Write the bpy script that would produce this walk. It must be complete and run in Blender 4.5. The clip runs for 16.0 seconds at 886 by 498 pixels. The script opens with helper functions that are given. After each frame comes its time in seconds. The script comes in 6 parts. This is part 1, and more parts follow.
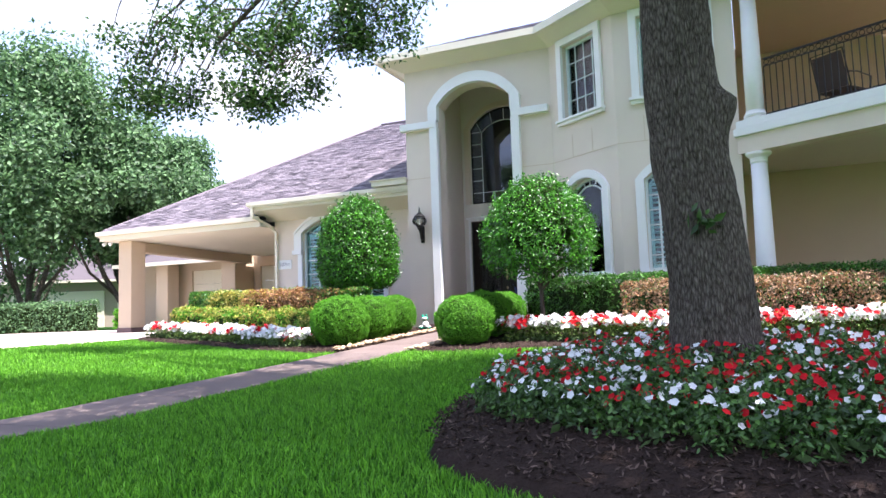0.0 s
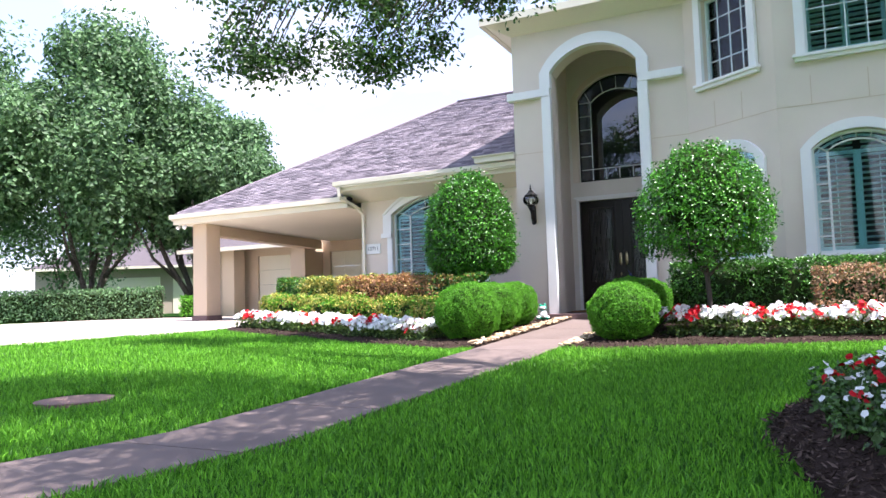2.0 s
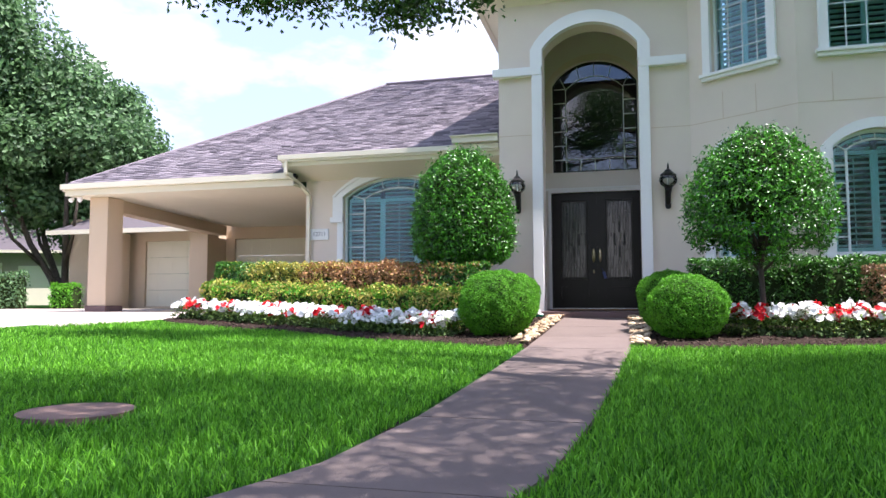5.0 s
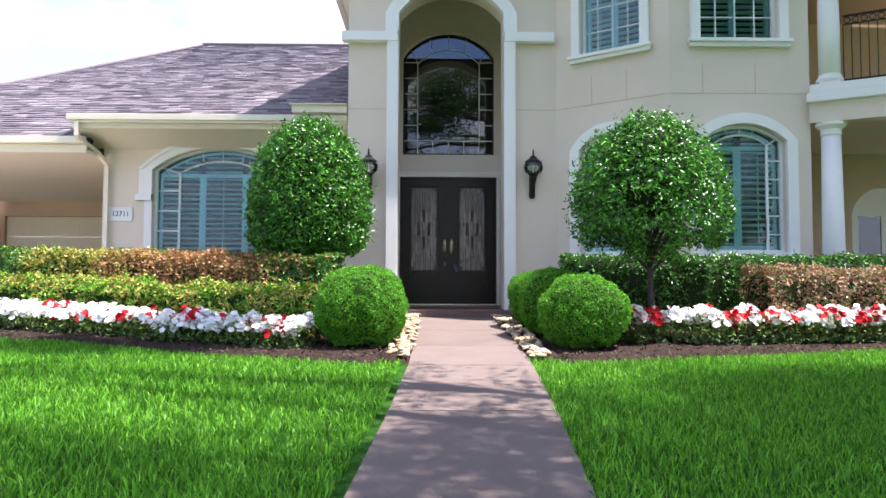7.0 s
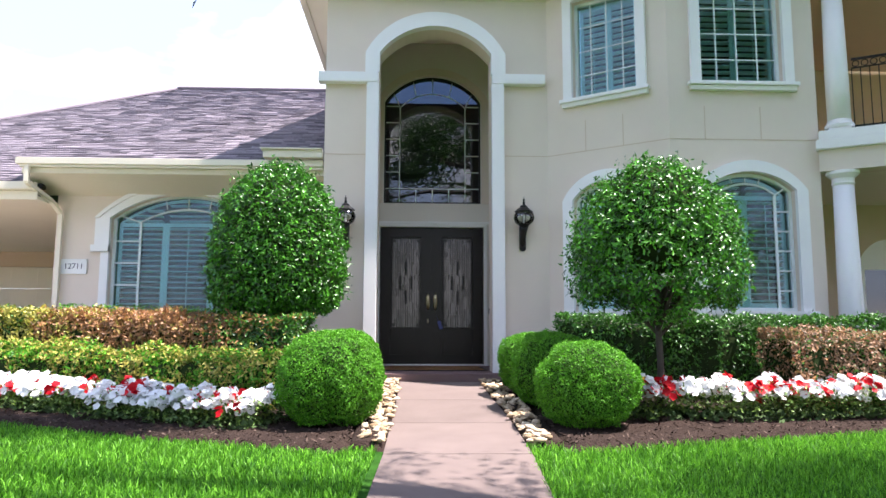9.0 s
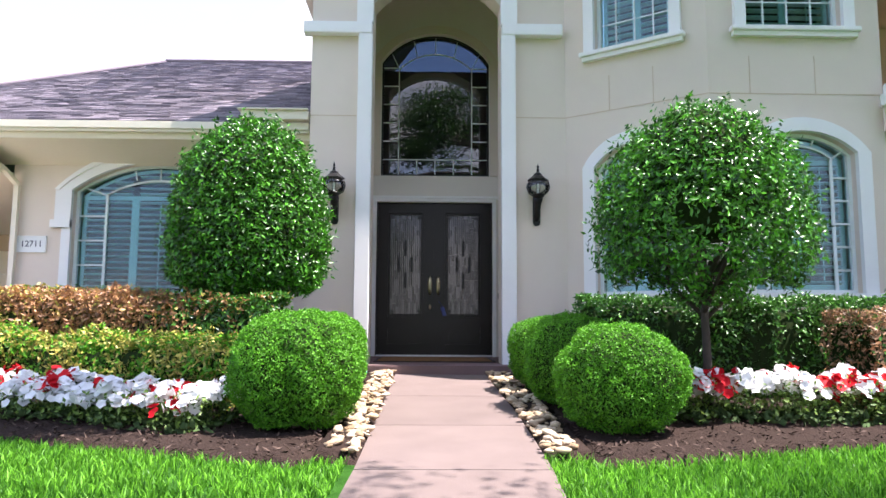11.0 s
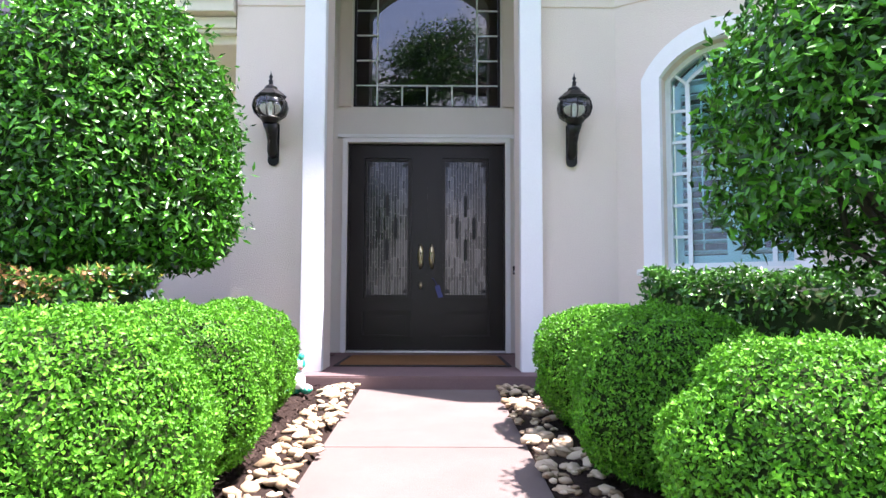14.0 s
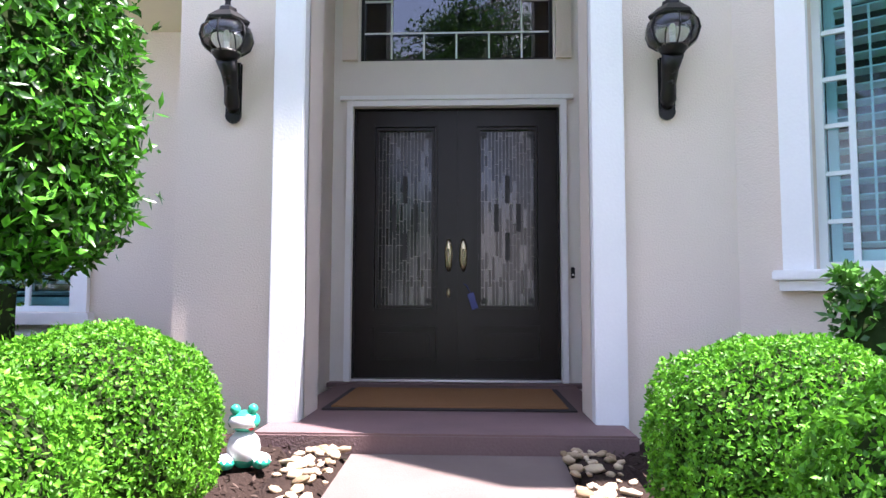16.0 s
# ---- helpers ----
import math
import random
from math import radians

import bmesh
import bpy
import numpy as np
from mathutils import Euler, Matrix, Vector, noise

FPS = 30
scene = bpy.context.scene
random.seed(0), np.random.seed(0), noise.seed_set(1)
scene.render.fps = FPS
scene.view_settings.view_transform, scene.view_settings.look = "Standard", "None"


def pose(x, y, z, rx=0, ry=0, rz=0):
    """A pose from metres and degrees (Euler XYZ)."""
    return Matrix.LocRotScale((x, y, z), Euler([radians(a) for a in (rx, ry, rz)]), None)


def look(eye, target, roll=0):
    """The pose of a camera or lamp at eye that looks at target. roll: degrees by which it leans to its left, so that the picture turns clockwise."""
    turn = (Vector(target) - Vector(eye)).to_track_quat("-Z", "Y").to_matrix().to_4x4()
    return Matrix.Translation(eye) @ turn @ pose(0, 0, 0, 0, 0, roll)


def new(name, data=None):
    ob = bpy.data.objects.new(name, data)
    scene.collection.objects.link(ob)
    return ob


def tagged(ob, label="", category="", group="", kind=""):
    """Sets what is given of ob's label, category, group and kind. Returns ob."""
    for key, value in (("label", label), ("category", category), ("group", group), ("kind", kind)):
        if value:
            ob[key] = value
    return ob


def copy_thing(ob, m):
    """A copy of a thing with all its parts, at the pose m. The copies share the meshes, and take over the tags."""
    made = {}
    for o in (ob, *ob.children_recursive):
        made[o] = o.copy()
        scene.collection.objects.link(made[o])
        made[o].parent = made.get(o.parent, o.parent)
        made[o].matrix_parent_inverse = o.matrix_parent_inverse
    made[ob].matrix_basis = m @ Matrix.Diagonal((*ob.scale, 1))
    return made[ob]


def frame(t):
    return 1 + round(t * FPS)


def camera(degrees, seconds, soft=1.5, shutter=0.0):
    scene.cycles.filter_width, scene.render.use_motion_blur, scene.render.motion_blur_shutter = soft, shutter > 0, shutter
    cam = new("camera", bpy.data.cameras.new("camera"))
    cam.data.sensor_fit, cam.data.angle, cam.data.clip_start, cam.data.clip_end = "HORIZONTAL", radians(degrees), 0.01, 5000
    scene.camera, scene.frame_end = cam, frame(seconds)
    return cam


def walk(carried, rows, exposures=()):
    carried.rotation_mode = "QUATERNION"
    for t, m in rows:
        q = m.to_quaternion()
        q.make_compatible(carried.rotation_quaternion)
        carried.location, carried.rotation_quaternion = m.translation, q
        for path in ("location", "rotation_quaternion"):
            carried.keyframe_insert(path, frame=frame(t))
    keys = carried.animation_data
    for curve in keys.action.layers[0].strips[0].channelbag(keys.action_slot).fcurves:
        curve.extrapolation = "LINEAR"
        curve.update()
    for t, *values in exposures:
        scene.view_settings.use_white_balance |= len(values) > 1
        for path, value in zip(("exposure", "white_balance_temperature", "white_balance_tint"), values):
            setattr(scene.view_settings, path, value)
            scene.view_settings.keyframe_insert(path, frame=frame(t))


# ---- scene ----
cam = camera(64.0, 16.0)
PATH = [
    (0, (5.434, -16.484, 0.602), (4.64, -14.657, 0.776), -1.9),
    (0.5, (4.913, -16.281, 0.643), (4.124, -14.451, 0.816), -1.7),
    (1, (4.41, -16.098, 0.699), (3.618, -14.269, 0.865), -1.5),
    (1.5, (3.896, -15.939, 0.698), (3.081, -14.118, 0.844), -1.5),
    (2, (3.371, -15.791, 0.68), (2.487, -14.003, 0.821), -1.7),
    (2.5, (2.919, -15.65, 0.668), (2.04, -13.859, 0.815), -1.5),
    (3, (2.302, -15.554, 0.629), (1.46, -13.746, 0.776), -1.6),
    (5.3, (0.38, -15.013, 0.525), (-0.021, -13.059, 0.665), 0.1),
    (5.5, (0.235, -14.899, 0.516), (-0.095, -12.931, 0.653), 0.2),
    (6, (-0.037, -14.569, 0.543), (-0.251, -12.585, 0.668), 0.2),
    (6.5, (-0.199, -14.088, 0.616), (-0.31, -12.094, 0.724), 0.2),
    (7, (-0.281, -13.612, 0.718), (-0.254, -11.615, 0.82), 0.2),
    (7.5, (-0.304, -13.217, 0.804), (-0.238, -11.221, 0.909), 0.2),
    (8, (-0.296, -12.891, 0.874), (-0.232, -10.896, 1.003), 0.2),
    (8.5, (-0.288, -12.726, 0.911), (-0.218, -10.737, 1.11), 0.1),
    (9, (-0.255, -12.678, 0.902), (-0.184, -10.693, 1.138), 0.2),
    (9.2, (-0.253, -12.66, 0.882), (-0.183, -10.676, 1.122), 0.2),
    (11.5, (-0.06, -10.806, 0.801), (-0.025, -8.816, 1.001), 0.3),
    (12, (-0.034, -10.305, 0.854), (0.001, -8.313, 1.033), 0.2),
    (12.5, (0.041, -9.774, 0.891), (0.078, -7.782, 1.059), 0.2),
    (13, (0.05, -9.299, 0.92), (0.081, -7.304, 1.07), 0.1),
    (13.5, (0.085, -8.796, 0.933), (0.102, -6.802, 1.081), 0.2),
    (14, (0.144, -8.315, 0.942), (0.157, -6.32, 1.087), 0.2),
    (14.5, (0.174, -7.872, 0.97), (0.14, -5.877, 1.111), 0.1),
    (15, (0.153, -7.36, 1.003), (0.088, -5.366, 1.146), 0.1),
    (15.5, (0.184, -6.811, 1.014), (0.109, -4.818, 1.158), 0.2),
    (16, (0.171, -6.316, 1.017), (0.081, -4.324, 1.173), 0.2),
]
walk(cam, [(t, look(eye, target, roll)) for t, eye, target, roll in PATH], [(0.0, 1.84, 6400, 21), (5.5, 1.46, 6400, 19), (7.5, 1.72, 6550, 19), (9.0, 1.72, 6550, 19), (11.5, 1.88, 6500, 22), (13.0, 2.22, 6400, 25), (16.0, 2.36, 6350, 26)])

# ---- light ----
SUN = Vector((0.45, -0.095, 1.0)).normalized()
world = bpy.data.worlds.new("sky")
scene.world = world
world.use_nodes = True
wn = world.node_tree
bg = wn.nodes["Background"]
sky = wn.nodes.new("ShaderNodeTexSky")
sky.sky_type = "NISHITA"
sky.sun_disc = False
sky.sun_elevation = math.asin(SUN.z)
sky.sun_rotation = math.atan2(SUN.x, SUN.y)
sky.dust_density = 1.2
sky.air_density = 1.0
# white summer cumulus low over the horizon
tc = wn.nodes.new("ShaderNodeTexCoord")
mp = wn.nodes.new("ShaderNodeMapping")
mp.inputs["Scale"].default_value = (1.6, 1.6, 3.4)
cl = wn.nodes.new("ShaderNodeTexNoise")
cl.inputs["Scale"].default_value = 2.1
cl.inputs["Detail"].default_value = 9
cl.inputs["Roughness"].default_value = 0.55
sepw = wn.nodes.new("ShaderNodeSeparateXYZ")
low = wn.nodes.new("ShaderNodeMapRange")
low.inputs["From Min"].default_value, low.inputs["From Max"].default_value = 0.28, 0.62
low.inputs["To Min"].default_value, low.inputs["To Max"].default_value = 0.05, -0.12
add = wn.nodes.new("ShaderNodeMath")
ramp = wn.nodes.new("ShaderNodeMapRange")
ramp.inputs["From Min"].default_value, ramp.inputs["From Max"].default_value = 0.52, 0.68
mix = wn.nodes.new("ShaderNodeMix")
mix.data_type = "RGBA"
mix.inputs["B"].default_value = (3.7, 3.75, 3.8, 1)
wl = wn.links.new
wl(tc.outputs["Generated"], mp.inputs["Vector"])
wl(mp.outputs["Vector"], cl.inputs["Vector"])
wl(tc.outputs["Generated"], sepw.inputs[0])
wl(sepw.outputs["Z"], low.inputs["Value"])
wl(cl.outputs["Fac"], add.inputs[0])
wl(low.outputs["Result"], add.inputs[1])
wl(add.outputs[0], ramp.inputs["Value"])
wl(ramp.outputs["Result"], mix.inputs["Factor"])
veil = wn.nodes.new("ShaderNodeMix")
veil.data_type = "RGBA"
veil.inputs["Factor"].default_value = 0.75
veil.inputs["B"].default_value = (1.9, 2.4, 3.5, 1)
wl(sky.outputs["Color"], veil.inputs["A"])
wl(veil.outputs["Result"], mix.inputs["A"])
wl(mix.outputs["Result"], bg.inputs["Color"])
bg.inputs["Strength"].default_value = 0.15
sun = new("sun", bpy.data.lights.new("sun", "SUN"))
sun.data.energy = 4.6
sun.data.angle = radians(0.55)
sun.data.color = (1.0, 0.97, 0.93)
sun.matrix_world = look(SUN * 40, (0, 0, 0))


# ---- materials ----
def shader(name, base, rough=0.6, metal=0.0, vary=0.0, grain=0.0, grain_size=40.0, stain=0.0, stain_size=1.2,
           bump=0.0, island=0.0, obj=0.0, leafy=0.0, spec=0.5, coat=0.0, stretch=(1, 1, 1), tint=None, hue=0.0):
    """Principled material: grain and stains vary the value, island or obj vary it piece by piece, leafy lets light through."""
    m = bpy.data.materials.new(name)
    m.use_nodes = True
    nt = m.node_tree
    b = nt.nodes["Principled BSDF"]
    link = nt.links.new
    b.inputs["Roughness"].default_value = rough
    b.inputs["Metallic"].default_value = metal
    b.inputs["Specular IOR Level"].default_value = spec
    b.inputs["Coat Weight"].default_value = coat
    coord = nt.nodes.new("ShaderNodeTexCoord")
    mapping = nt.nodes.new("ShaderNodeMapping")
    mapping.inputs["Scale"].default_value = stretch
    link(coord.outputs["Object"], mapping.inputs["Vector"])
    value = None

    def stack(source, amount):
        nonlocal value
        mr = nt.nodes.new("ShaderNodeMapRange")
        mr.inputs["To Min"].default_value, mr.inputs["To Max"].default_value = 1 - amount, 1 + amount
        link(source, mr.inputs["Value"])
        if value is None:
            value = mr.outputs["Result"]
        else:
            mu = nt.nodes.new("ShaderNodeMath")
            mu.operation = "MULTIPLY"
            link(value, mu.inputs[0])
            link(mr.outputs["Result"], mu.inputs[1])
            value = mu.outputs[0]

    fine = None
    if grain or bump:
        fine = nt.nodes.new("ShaderNodeTexNoise")
        fine.inputs["Scale"].default_value = grain_size
        fine.inputs["Detail"].default_value = 6
        link(mapping.outputs["Vector"], fine.inputs["Vector"])
    if grain:
        stack(fine.outputs["Fac"], grain)
    if stain:
        big = nt.nodes.new("ShaderNodeTexNoise")
        big.inputs["Scale"].default_value = stain_size
        big.inputs["Detail"].default_value = 5
        big.inputs["Roughness"].default_value = 0.6
        link(mapping.outputs["Vector"], big.inputs["Vector"])
        stack(big.outputs["Fac"], stain)
    if island:
        geo = nt.nodes.new("ShaderNodeNewGeometry")
        stack(geo.outputs["Random Per Island"], island)
    if obj:
        info = nt.nodes.new("ShaderNodeObjectInfo")
        stack(info.outputs["Random"], obj)
    colour = None
    if tint is not None:
        mx = nt.nodes.new("ShaderNodeMix")
        mx.data_type = "RGBA"
        mx.inputs["A"].default_value, mx.inputs["B"].default_value = (*base, 1), (*tint, 1)
        if island:
            src = geo.outputs["Random Per Island"]
        elif obj:
            src = info.outputs["Random"]
        else:
            src = (big if stain else fine).outputs["Fac"]
        link(src, mx.inputs["Factor"])
        colour = mx.outputs["Result"]
    if value is not None:
        hs = nt.nodes.new("ShaderNodeHueSaturation")
        hs.inputs["Color"].default_value = (*base, 1)
        if colour is not None:
            link(colour, hs.inputs["Color"])
        link(value, hs.inputs["Value"])
        colour = hs.outputs["Color"]
    if colour is not None:
        link(colour, b.inputs["Base Color"])
    else:
        b.inputs["Base Color"].default_value = (*base, 1)
    if bump:
        bp = nt.nodes.new("ShaderNodeBump")
        bp.inputs["Strength"].default_value = bump
        bp.inputs["Distance"].default_value = 0.02
        link(fine.outputs["Fac"], bp.inputs["Height"])
        link(bp.outputs["Normal"], b.inputs["Normal"])
    if leafy:
        tr = nt.nodes.new("ShaderNodeBsdfTranslucent")
        if colour is not None:
            link(colour, tr.inputs["Color"])
        else:
            tr.inputs["Color"].default_value = (*base, 1)
        ms = nt.nodes.new("ShaderNodeMixShader")
        ms.inputs["Fac"].default_value = leafy
        out = nt.nodes["Material Output"]
        link(b.outputs[0], ms.inputs[1])
        link(tr.outputs[0], ms.inputs[2])
        link(ms.outputs[0], out.inputs["Surface"])
    return m


STUCCO = shader("stucco", (0.73, 0.63, 0.53), 0.9, grain=0.05, grain_size=90, stain=0.07, stain_size=0.9, bump=0.25, spec=0.2)
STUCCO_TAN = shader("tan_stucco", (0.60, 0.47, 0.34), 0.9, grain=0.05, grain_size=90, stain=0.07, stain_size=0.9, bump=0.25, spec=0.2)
TRIM = shader("white_trim", (0.84, 0.83, 0.81), 0.65, grain=0.03, grain_size=60, stain=0.05, stain_size=1.5, bump=0.08, spec=0.3)
SURROUND = shader("pale_stucco", (0.74, 0.69, 0.62), 0.85, grain=0.04, grain_size=90, stain=0.06, bump=0.2, spec=0.2)
CREAM = shader("cream_paint", (0.76, 0.70, 0.56), 0.6, grain=0.03, grain_size=30, stain=0.06, bump=0.05)
SHUTTER = shader("shutter_paint", (0.82, 0.85, 0.86), 0.4, grain=0.02, stain=0.03)
SASH = shader("sash_paint", (0.72, 0.78, 0.78), 0.45, stain=0.04)
# near-black colour that stands in for unlit rooms behind the glass
ROOM_SHADE = shader("room_shade", (0.035, 0.035, 0.04), 0.9)
SHINGLE = shader("shingle", (0.185, 0.16, 0.185), 0.95, grain=0.35, grain_size=160, island=0.32, bump=0.5, stain=0.15, stain_size=0.6, spec=0.2, tint=(0.265, 0.228, 0.25))
UNDERLAY = shader("roof_underlay", (0.10, 0.085, 0.095), 0.95, grain=0.2, grain_size=60, bump=0.3)
CONCRETE = shader("walk_concrete", (0.168, 0.130, 0.115), 0.9, grain=0.12, grain_size=120, stain=0.22, stain_size=2.2, bump=0.3, obj=0.05, spec=0.2)
DRIVE = shader("drive_concrete", (0.44, 0.38, 0.335), 0.9, grain=0.1, grain_size=90, stain=0.14, stain_size=0.7, bump=0.2, spec=0.2)
PORCH = shader("porch_concrete", (0.17, 0.105, 0.10), 0.75, grain=0.15, grain_size=70, stain=0.25, stain_size=2.5, bump=0.25)
MULCH = shader("mulch", (0.036, 0.024, 0.019), 1.0, grain=0.6, grain_size=55, stain=0.35, stain_size=3, bump=1.0, spec=0.1)
CHIP = shader("mulch_chips", (0.045, 0.029, 0.022), 0.95, island=0.6, grain=0.2, spec=0.15, tint=(0.085, 0.06, 0.048))
SOIL = shader("lawn_soil", (0.025, 0.085, 0.012), 1.0, grain=0.5, grain_size=45, stain=0.35, stain_size=0.7, bump=0.8, spec=0.05)
GRASS = shader("grass_blades", (0.052, 0.22, 0.014), 0.5, island=0.32, leafy=0.36, spec=0.25, tint=(0.17, 0.44, 0.033), stain=0.25, stain_size=0.8)
ROCK = shader("river_rock", (0.36, 0.24, 0.125), 0.8, grain=0.2, grain_size=40, obj=0.35, bump=0.3, tint=(0.50, 0.40, 0.28))
BOXLEAF = shader("boxwood_leaf", (0.060, 0.215, 0.017), 0.45, island=0.28, leafy=0.28, tint=(0.13, 0.40, 0.024), spec=0.25)
LAURELLEAF = shader("laurel_leaf", (0.022, 0.098, 0.011), 0.30, island=0.65, leafy=0.22, tint=(0.066, 0.26, 0.018), spec=0.42)
DARKLEAF = shader("dark_hedge_leaf", (0.028, 0.11, 0.014), 0.35, island=0.45, leafy=0.2, tint=(0.07, 0.22, 0.025), spec=0.5)
GOLDLEAF = shader("gold_leaf", (0.26, 0.29, 0.04), 0.45, island=0.4, leafy=0.25, tint=(0.52, 0.44, 0.10))
RUSTLEAF = shader("rust_leaf", (0.27, 0.135, 0.065), 0.5, island=0.45, leafy=0.25, tint=(0.42, 0.22, 0.09))
OAKLEAF = shader("oak_leaf", (0.032, 0.085, 0.018), 0.35, island=0.45, leafy=0.35, tint=(0.06, 0.14, 0.025), spec=0.5)
FARLEAF = shader("far_tree_leaf", (0.075, 0.15, 0.065), 0.6, island=0.3, leafy=0.4, tint=(0.13, 0.25, 0.10))
TWIG = shader("twig", (0.13, 0.095, 0.07), 0.9, grain=0.25, grain_size=30, bump=0.3)
STEM = shader("dark_stem", (0.055, 0.042, 0.032), 0.9, grain=0.3, grain_size=30, bump=0.4)
# twig bodies inside shrubs, coloured near-black for the shade between leaves
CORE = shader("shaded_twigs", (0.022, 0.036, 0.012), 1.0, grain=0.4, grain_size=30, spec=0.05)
WHITEPETAL = shader("white_petal", (0.83, 0.83, 0.82), 0.6, island=0.08, leafy=0.25)
REDPETAL = shader("red_petal", (0.50, 0.004, 0.010), 0.6, island=0.25, leafy=0.12, spec=0.2)
FLOWERLEAF = shader("flower_leaf", (0.075, 0.17, 0.025), 0.5, island=0.4, leafy=0.25, tint=(0.17, 0.27, 0.05))
IMPATIENSLEAF = shader("impatiens_leaf", (0.035, 0.095, 0.018), 0.45, island=0.45, leafy=0.2, tint=(0.07, 0.16, 0.03))
FLOWERCORE = shader("flower_stems", (0.045, 0.085, 0.02), 0.9, grain=0.4, grain_size=30, bump=0.5)
BLACK = shader("black_iron", (0.012, 0.011, 0.011), 0.42, metal=0.4, grain=0.2, grain_size=60, bump=0.1)
DOORWOOD = shader("espresso_wood", (0.010, 0.0055, 0.0044), 0.34, grain=0.3, grain_size=14, stretch=(6, 6, 0.5), bump=0.06, spec=0.3)
BRASS = shader("aged_brass", (0.55, 0.47, 0.30), 0.3, metal=1.0, grain=0.1, grain_size=60)
SILVER = shader("aluminium_sill", (0.62, 0.63, 0.65), 0.35, metal=0.85, grain=0.08, grain_size=50)
MAT = shader("coir_mat", (0.30, 0.16, 0.075), 1.0, grain=0.35, grain_size=220, bump=0.8, stain=0.12, spec=0.1)
RUBBER = shader("rubber_edge", (0.03, 0.022, 0.02), 0.85, grain=0.2)
BLUE = shader("blue_vinyl", (0.035, 0.05, 0.22), 0.45)
PLAQUE = shader("plaque_white", (0.80, 0.80, 0.78), 0.5, stain=0.04)
INK = shader("plaque_ink", (0.03, 0.035, 0.06), 0.6)
GREENGLAZE = shader("green_glaze", (0.02, 0.42, 0.27), 0.25, coat=0.4, stain=0.15, stain_size=6)
IRONLID = shader("rusted_lid", (0.17, 0.105, 0.085), 0.9, grain=0.3, grain_size=60, stain=0.3, stain_size=4, bump=0.4)
SLING = shader("chair_sling", (0.06, 0.035, 0.028), 0.8, grain=0.2, grain_size=120)
PIPE = shader("white_pipe", (0.78, 0.77, 0.73), 0.5, stain=0.05)
NEIGHBOUR = shader("neighbour_brick", (0.40, 0.33, 0.27), 0.9, grain=0.15, grain_size=12, stain=0.1)


def bark_material():
    m = shader("oak_bark", (0.125, 0.092, 0.070), 0.95, grain=0.0, bump=0.0, spec=0.15)
    nt = m.node_tree
    b = nt.nodes["Principled BSDF"]
    link = nt.links.new
    co = nt.nodes.new("ShaderNodeTexCoord")
    mp2 = nt.nodes.new("ShaderNodeMapping")
    mp2.inputs["Scale"].default_value = (58, 58, 15.0)
    link(co.outputs["Object"], mp2.inputs["Vector"])
    no = nt.nodes.new("ShaderNodeTexNoise")
    no.inputs["Scale"].default_value = 1.0
    no.inputs["Detail"].default_value = 7
    no.inputs["Roughness"].default_value = 0.65
    link(mp2.outputs["Vector"], no.inputs["Vector"])
    vo = nt.nodes.new("ShaderNodeTexVoronoi")
    vo.feature = "DISTANCE_TO_EDGE"
    vo.inputs["Scale"].default_value = 0.9
    link(mp2.outputs["Vector"], vo.inputs["Vector"])
    mu = nt.nodes.new("ShaderNodeMath")
    mu.operation = "MULTIPLY_ADD"
    link(vo.outputs["Distance"], mu.inputs[0])
    mu.inputs[1].default_value = 0.9
    link(no.outputs["Fac"], mu.inputs[2])
    cr = nt.nodes.new("ShaderNodeValToRGB")
    cr.color_ramp.elements[0].position, cr.color_ramp.elements[0].color = 0.40, (0.045, 0.033, 0.026, 1)
    cr.color_ramp.elements[1].position, cr.color_ramp.elements[1].color = 0.92, (0.25, 0.215, 0.175, 1)
    link(mu.outputs[0], cr.inputs["Fac"])
    link(cr.outputs["Color"], b.inputs["Base Color"])
    bp = nt.nodes.new("ShaderNodeBump")
    bp.inputs["Strength"].default_value = 1.0
    bp.inputs["Distance"].default_value = 0.06
    link(mu.outputs[0], bp.inputs["Height"])
    link(bp.outputs["Normal"], b.inputs["Normal"])
    return m


BARK = bark_material()


def glass_material(name, colour, rough=0.02, alpha_like=0.85):
    """Thin pane: clear with a mirror gloss that grows at grazing angles."""
    m = bpy.data.materials.new(name)
    m.use_nodes = True
    nt = m.node_tree
    link = nt.links.new
    nt.nodes.remove(nt.nodes["Principled BSDF"])
    out = nt.nodes["Material Output"]
    clear = nt.nodes.new("ShaderNodeBsdfTransparent")
    clear.inputs["Color"].default_value = (*colour, 1)
    gloss = nt.nodes.new("ShaderNodeBsdfGlossy")
    gloss.inputs["Roughness"].default_value = rough
    fr = nt.nodes.new("ShaderNodeFresnel")
    fr.inputs["IOR"].default_value = 1.5 + alpha_like
    ms = nt.nodes.new("ShaderNodeMixShader")
    link(fr.outputs[0], ms.inputs["Fac"])
    link(clear.outputs[0], ms.inputs[1])
    link(gloss.outputs[0], ms.inputs[2])
    link(ms.outputs[0], out.inputs["Surface"])
    return m


GLASS = glass_material("window_glass", (0.72, 0.92, 0.94), 0.015, 0.05)
DARKGLASS = glass_material("transom_glass", (0.25, 0.30, 0.36), 0.01, 0.55)
LAMPGLASS = glass_material("lantern_glass", (0.85, 0.88, 0.84), 0.05, 0.2)


LEADED = shader("leaded_glass", (0.03, 0.03, 0.033), 0.10, spec=0.6)
LEAD = shader("lead_came", (0.13, 0.125, 0.12), 0.35, metal=0.9)
BEVEL = shader("bevelled_glass", (0.012, 0.012, 0.013), 0.10, island=0.9, spec=0.3)


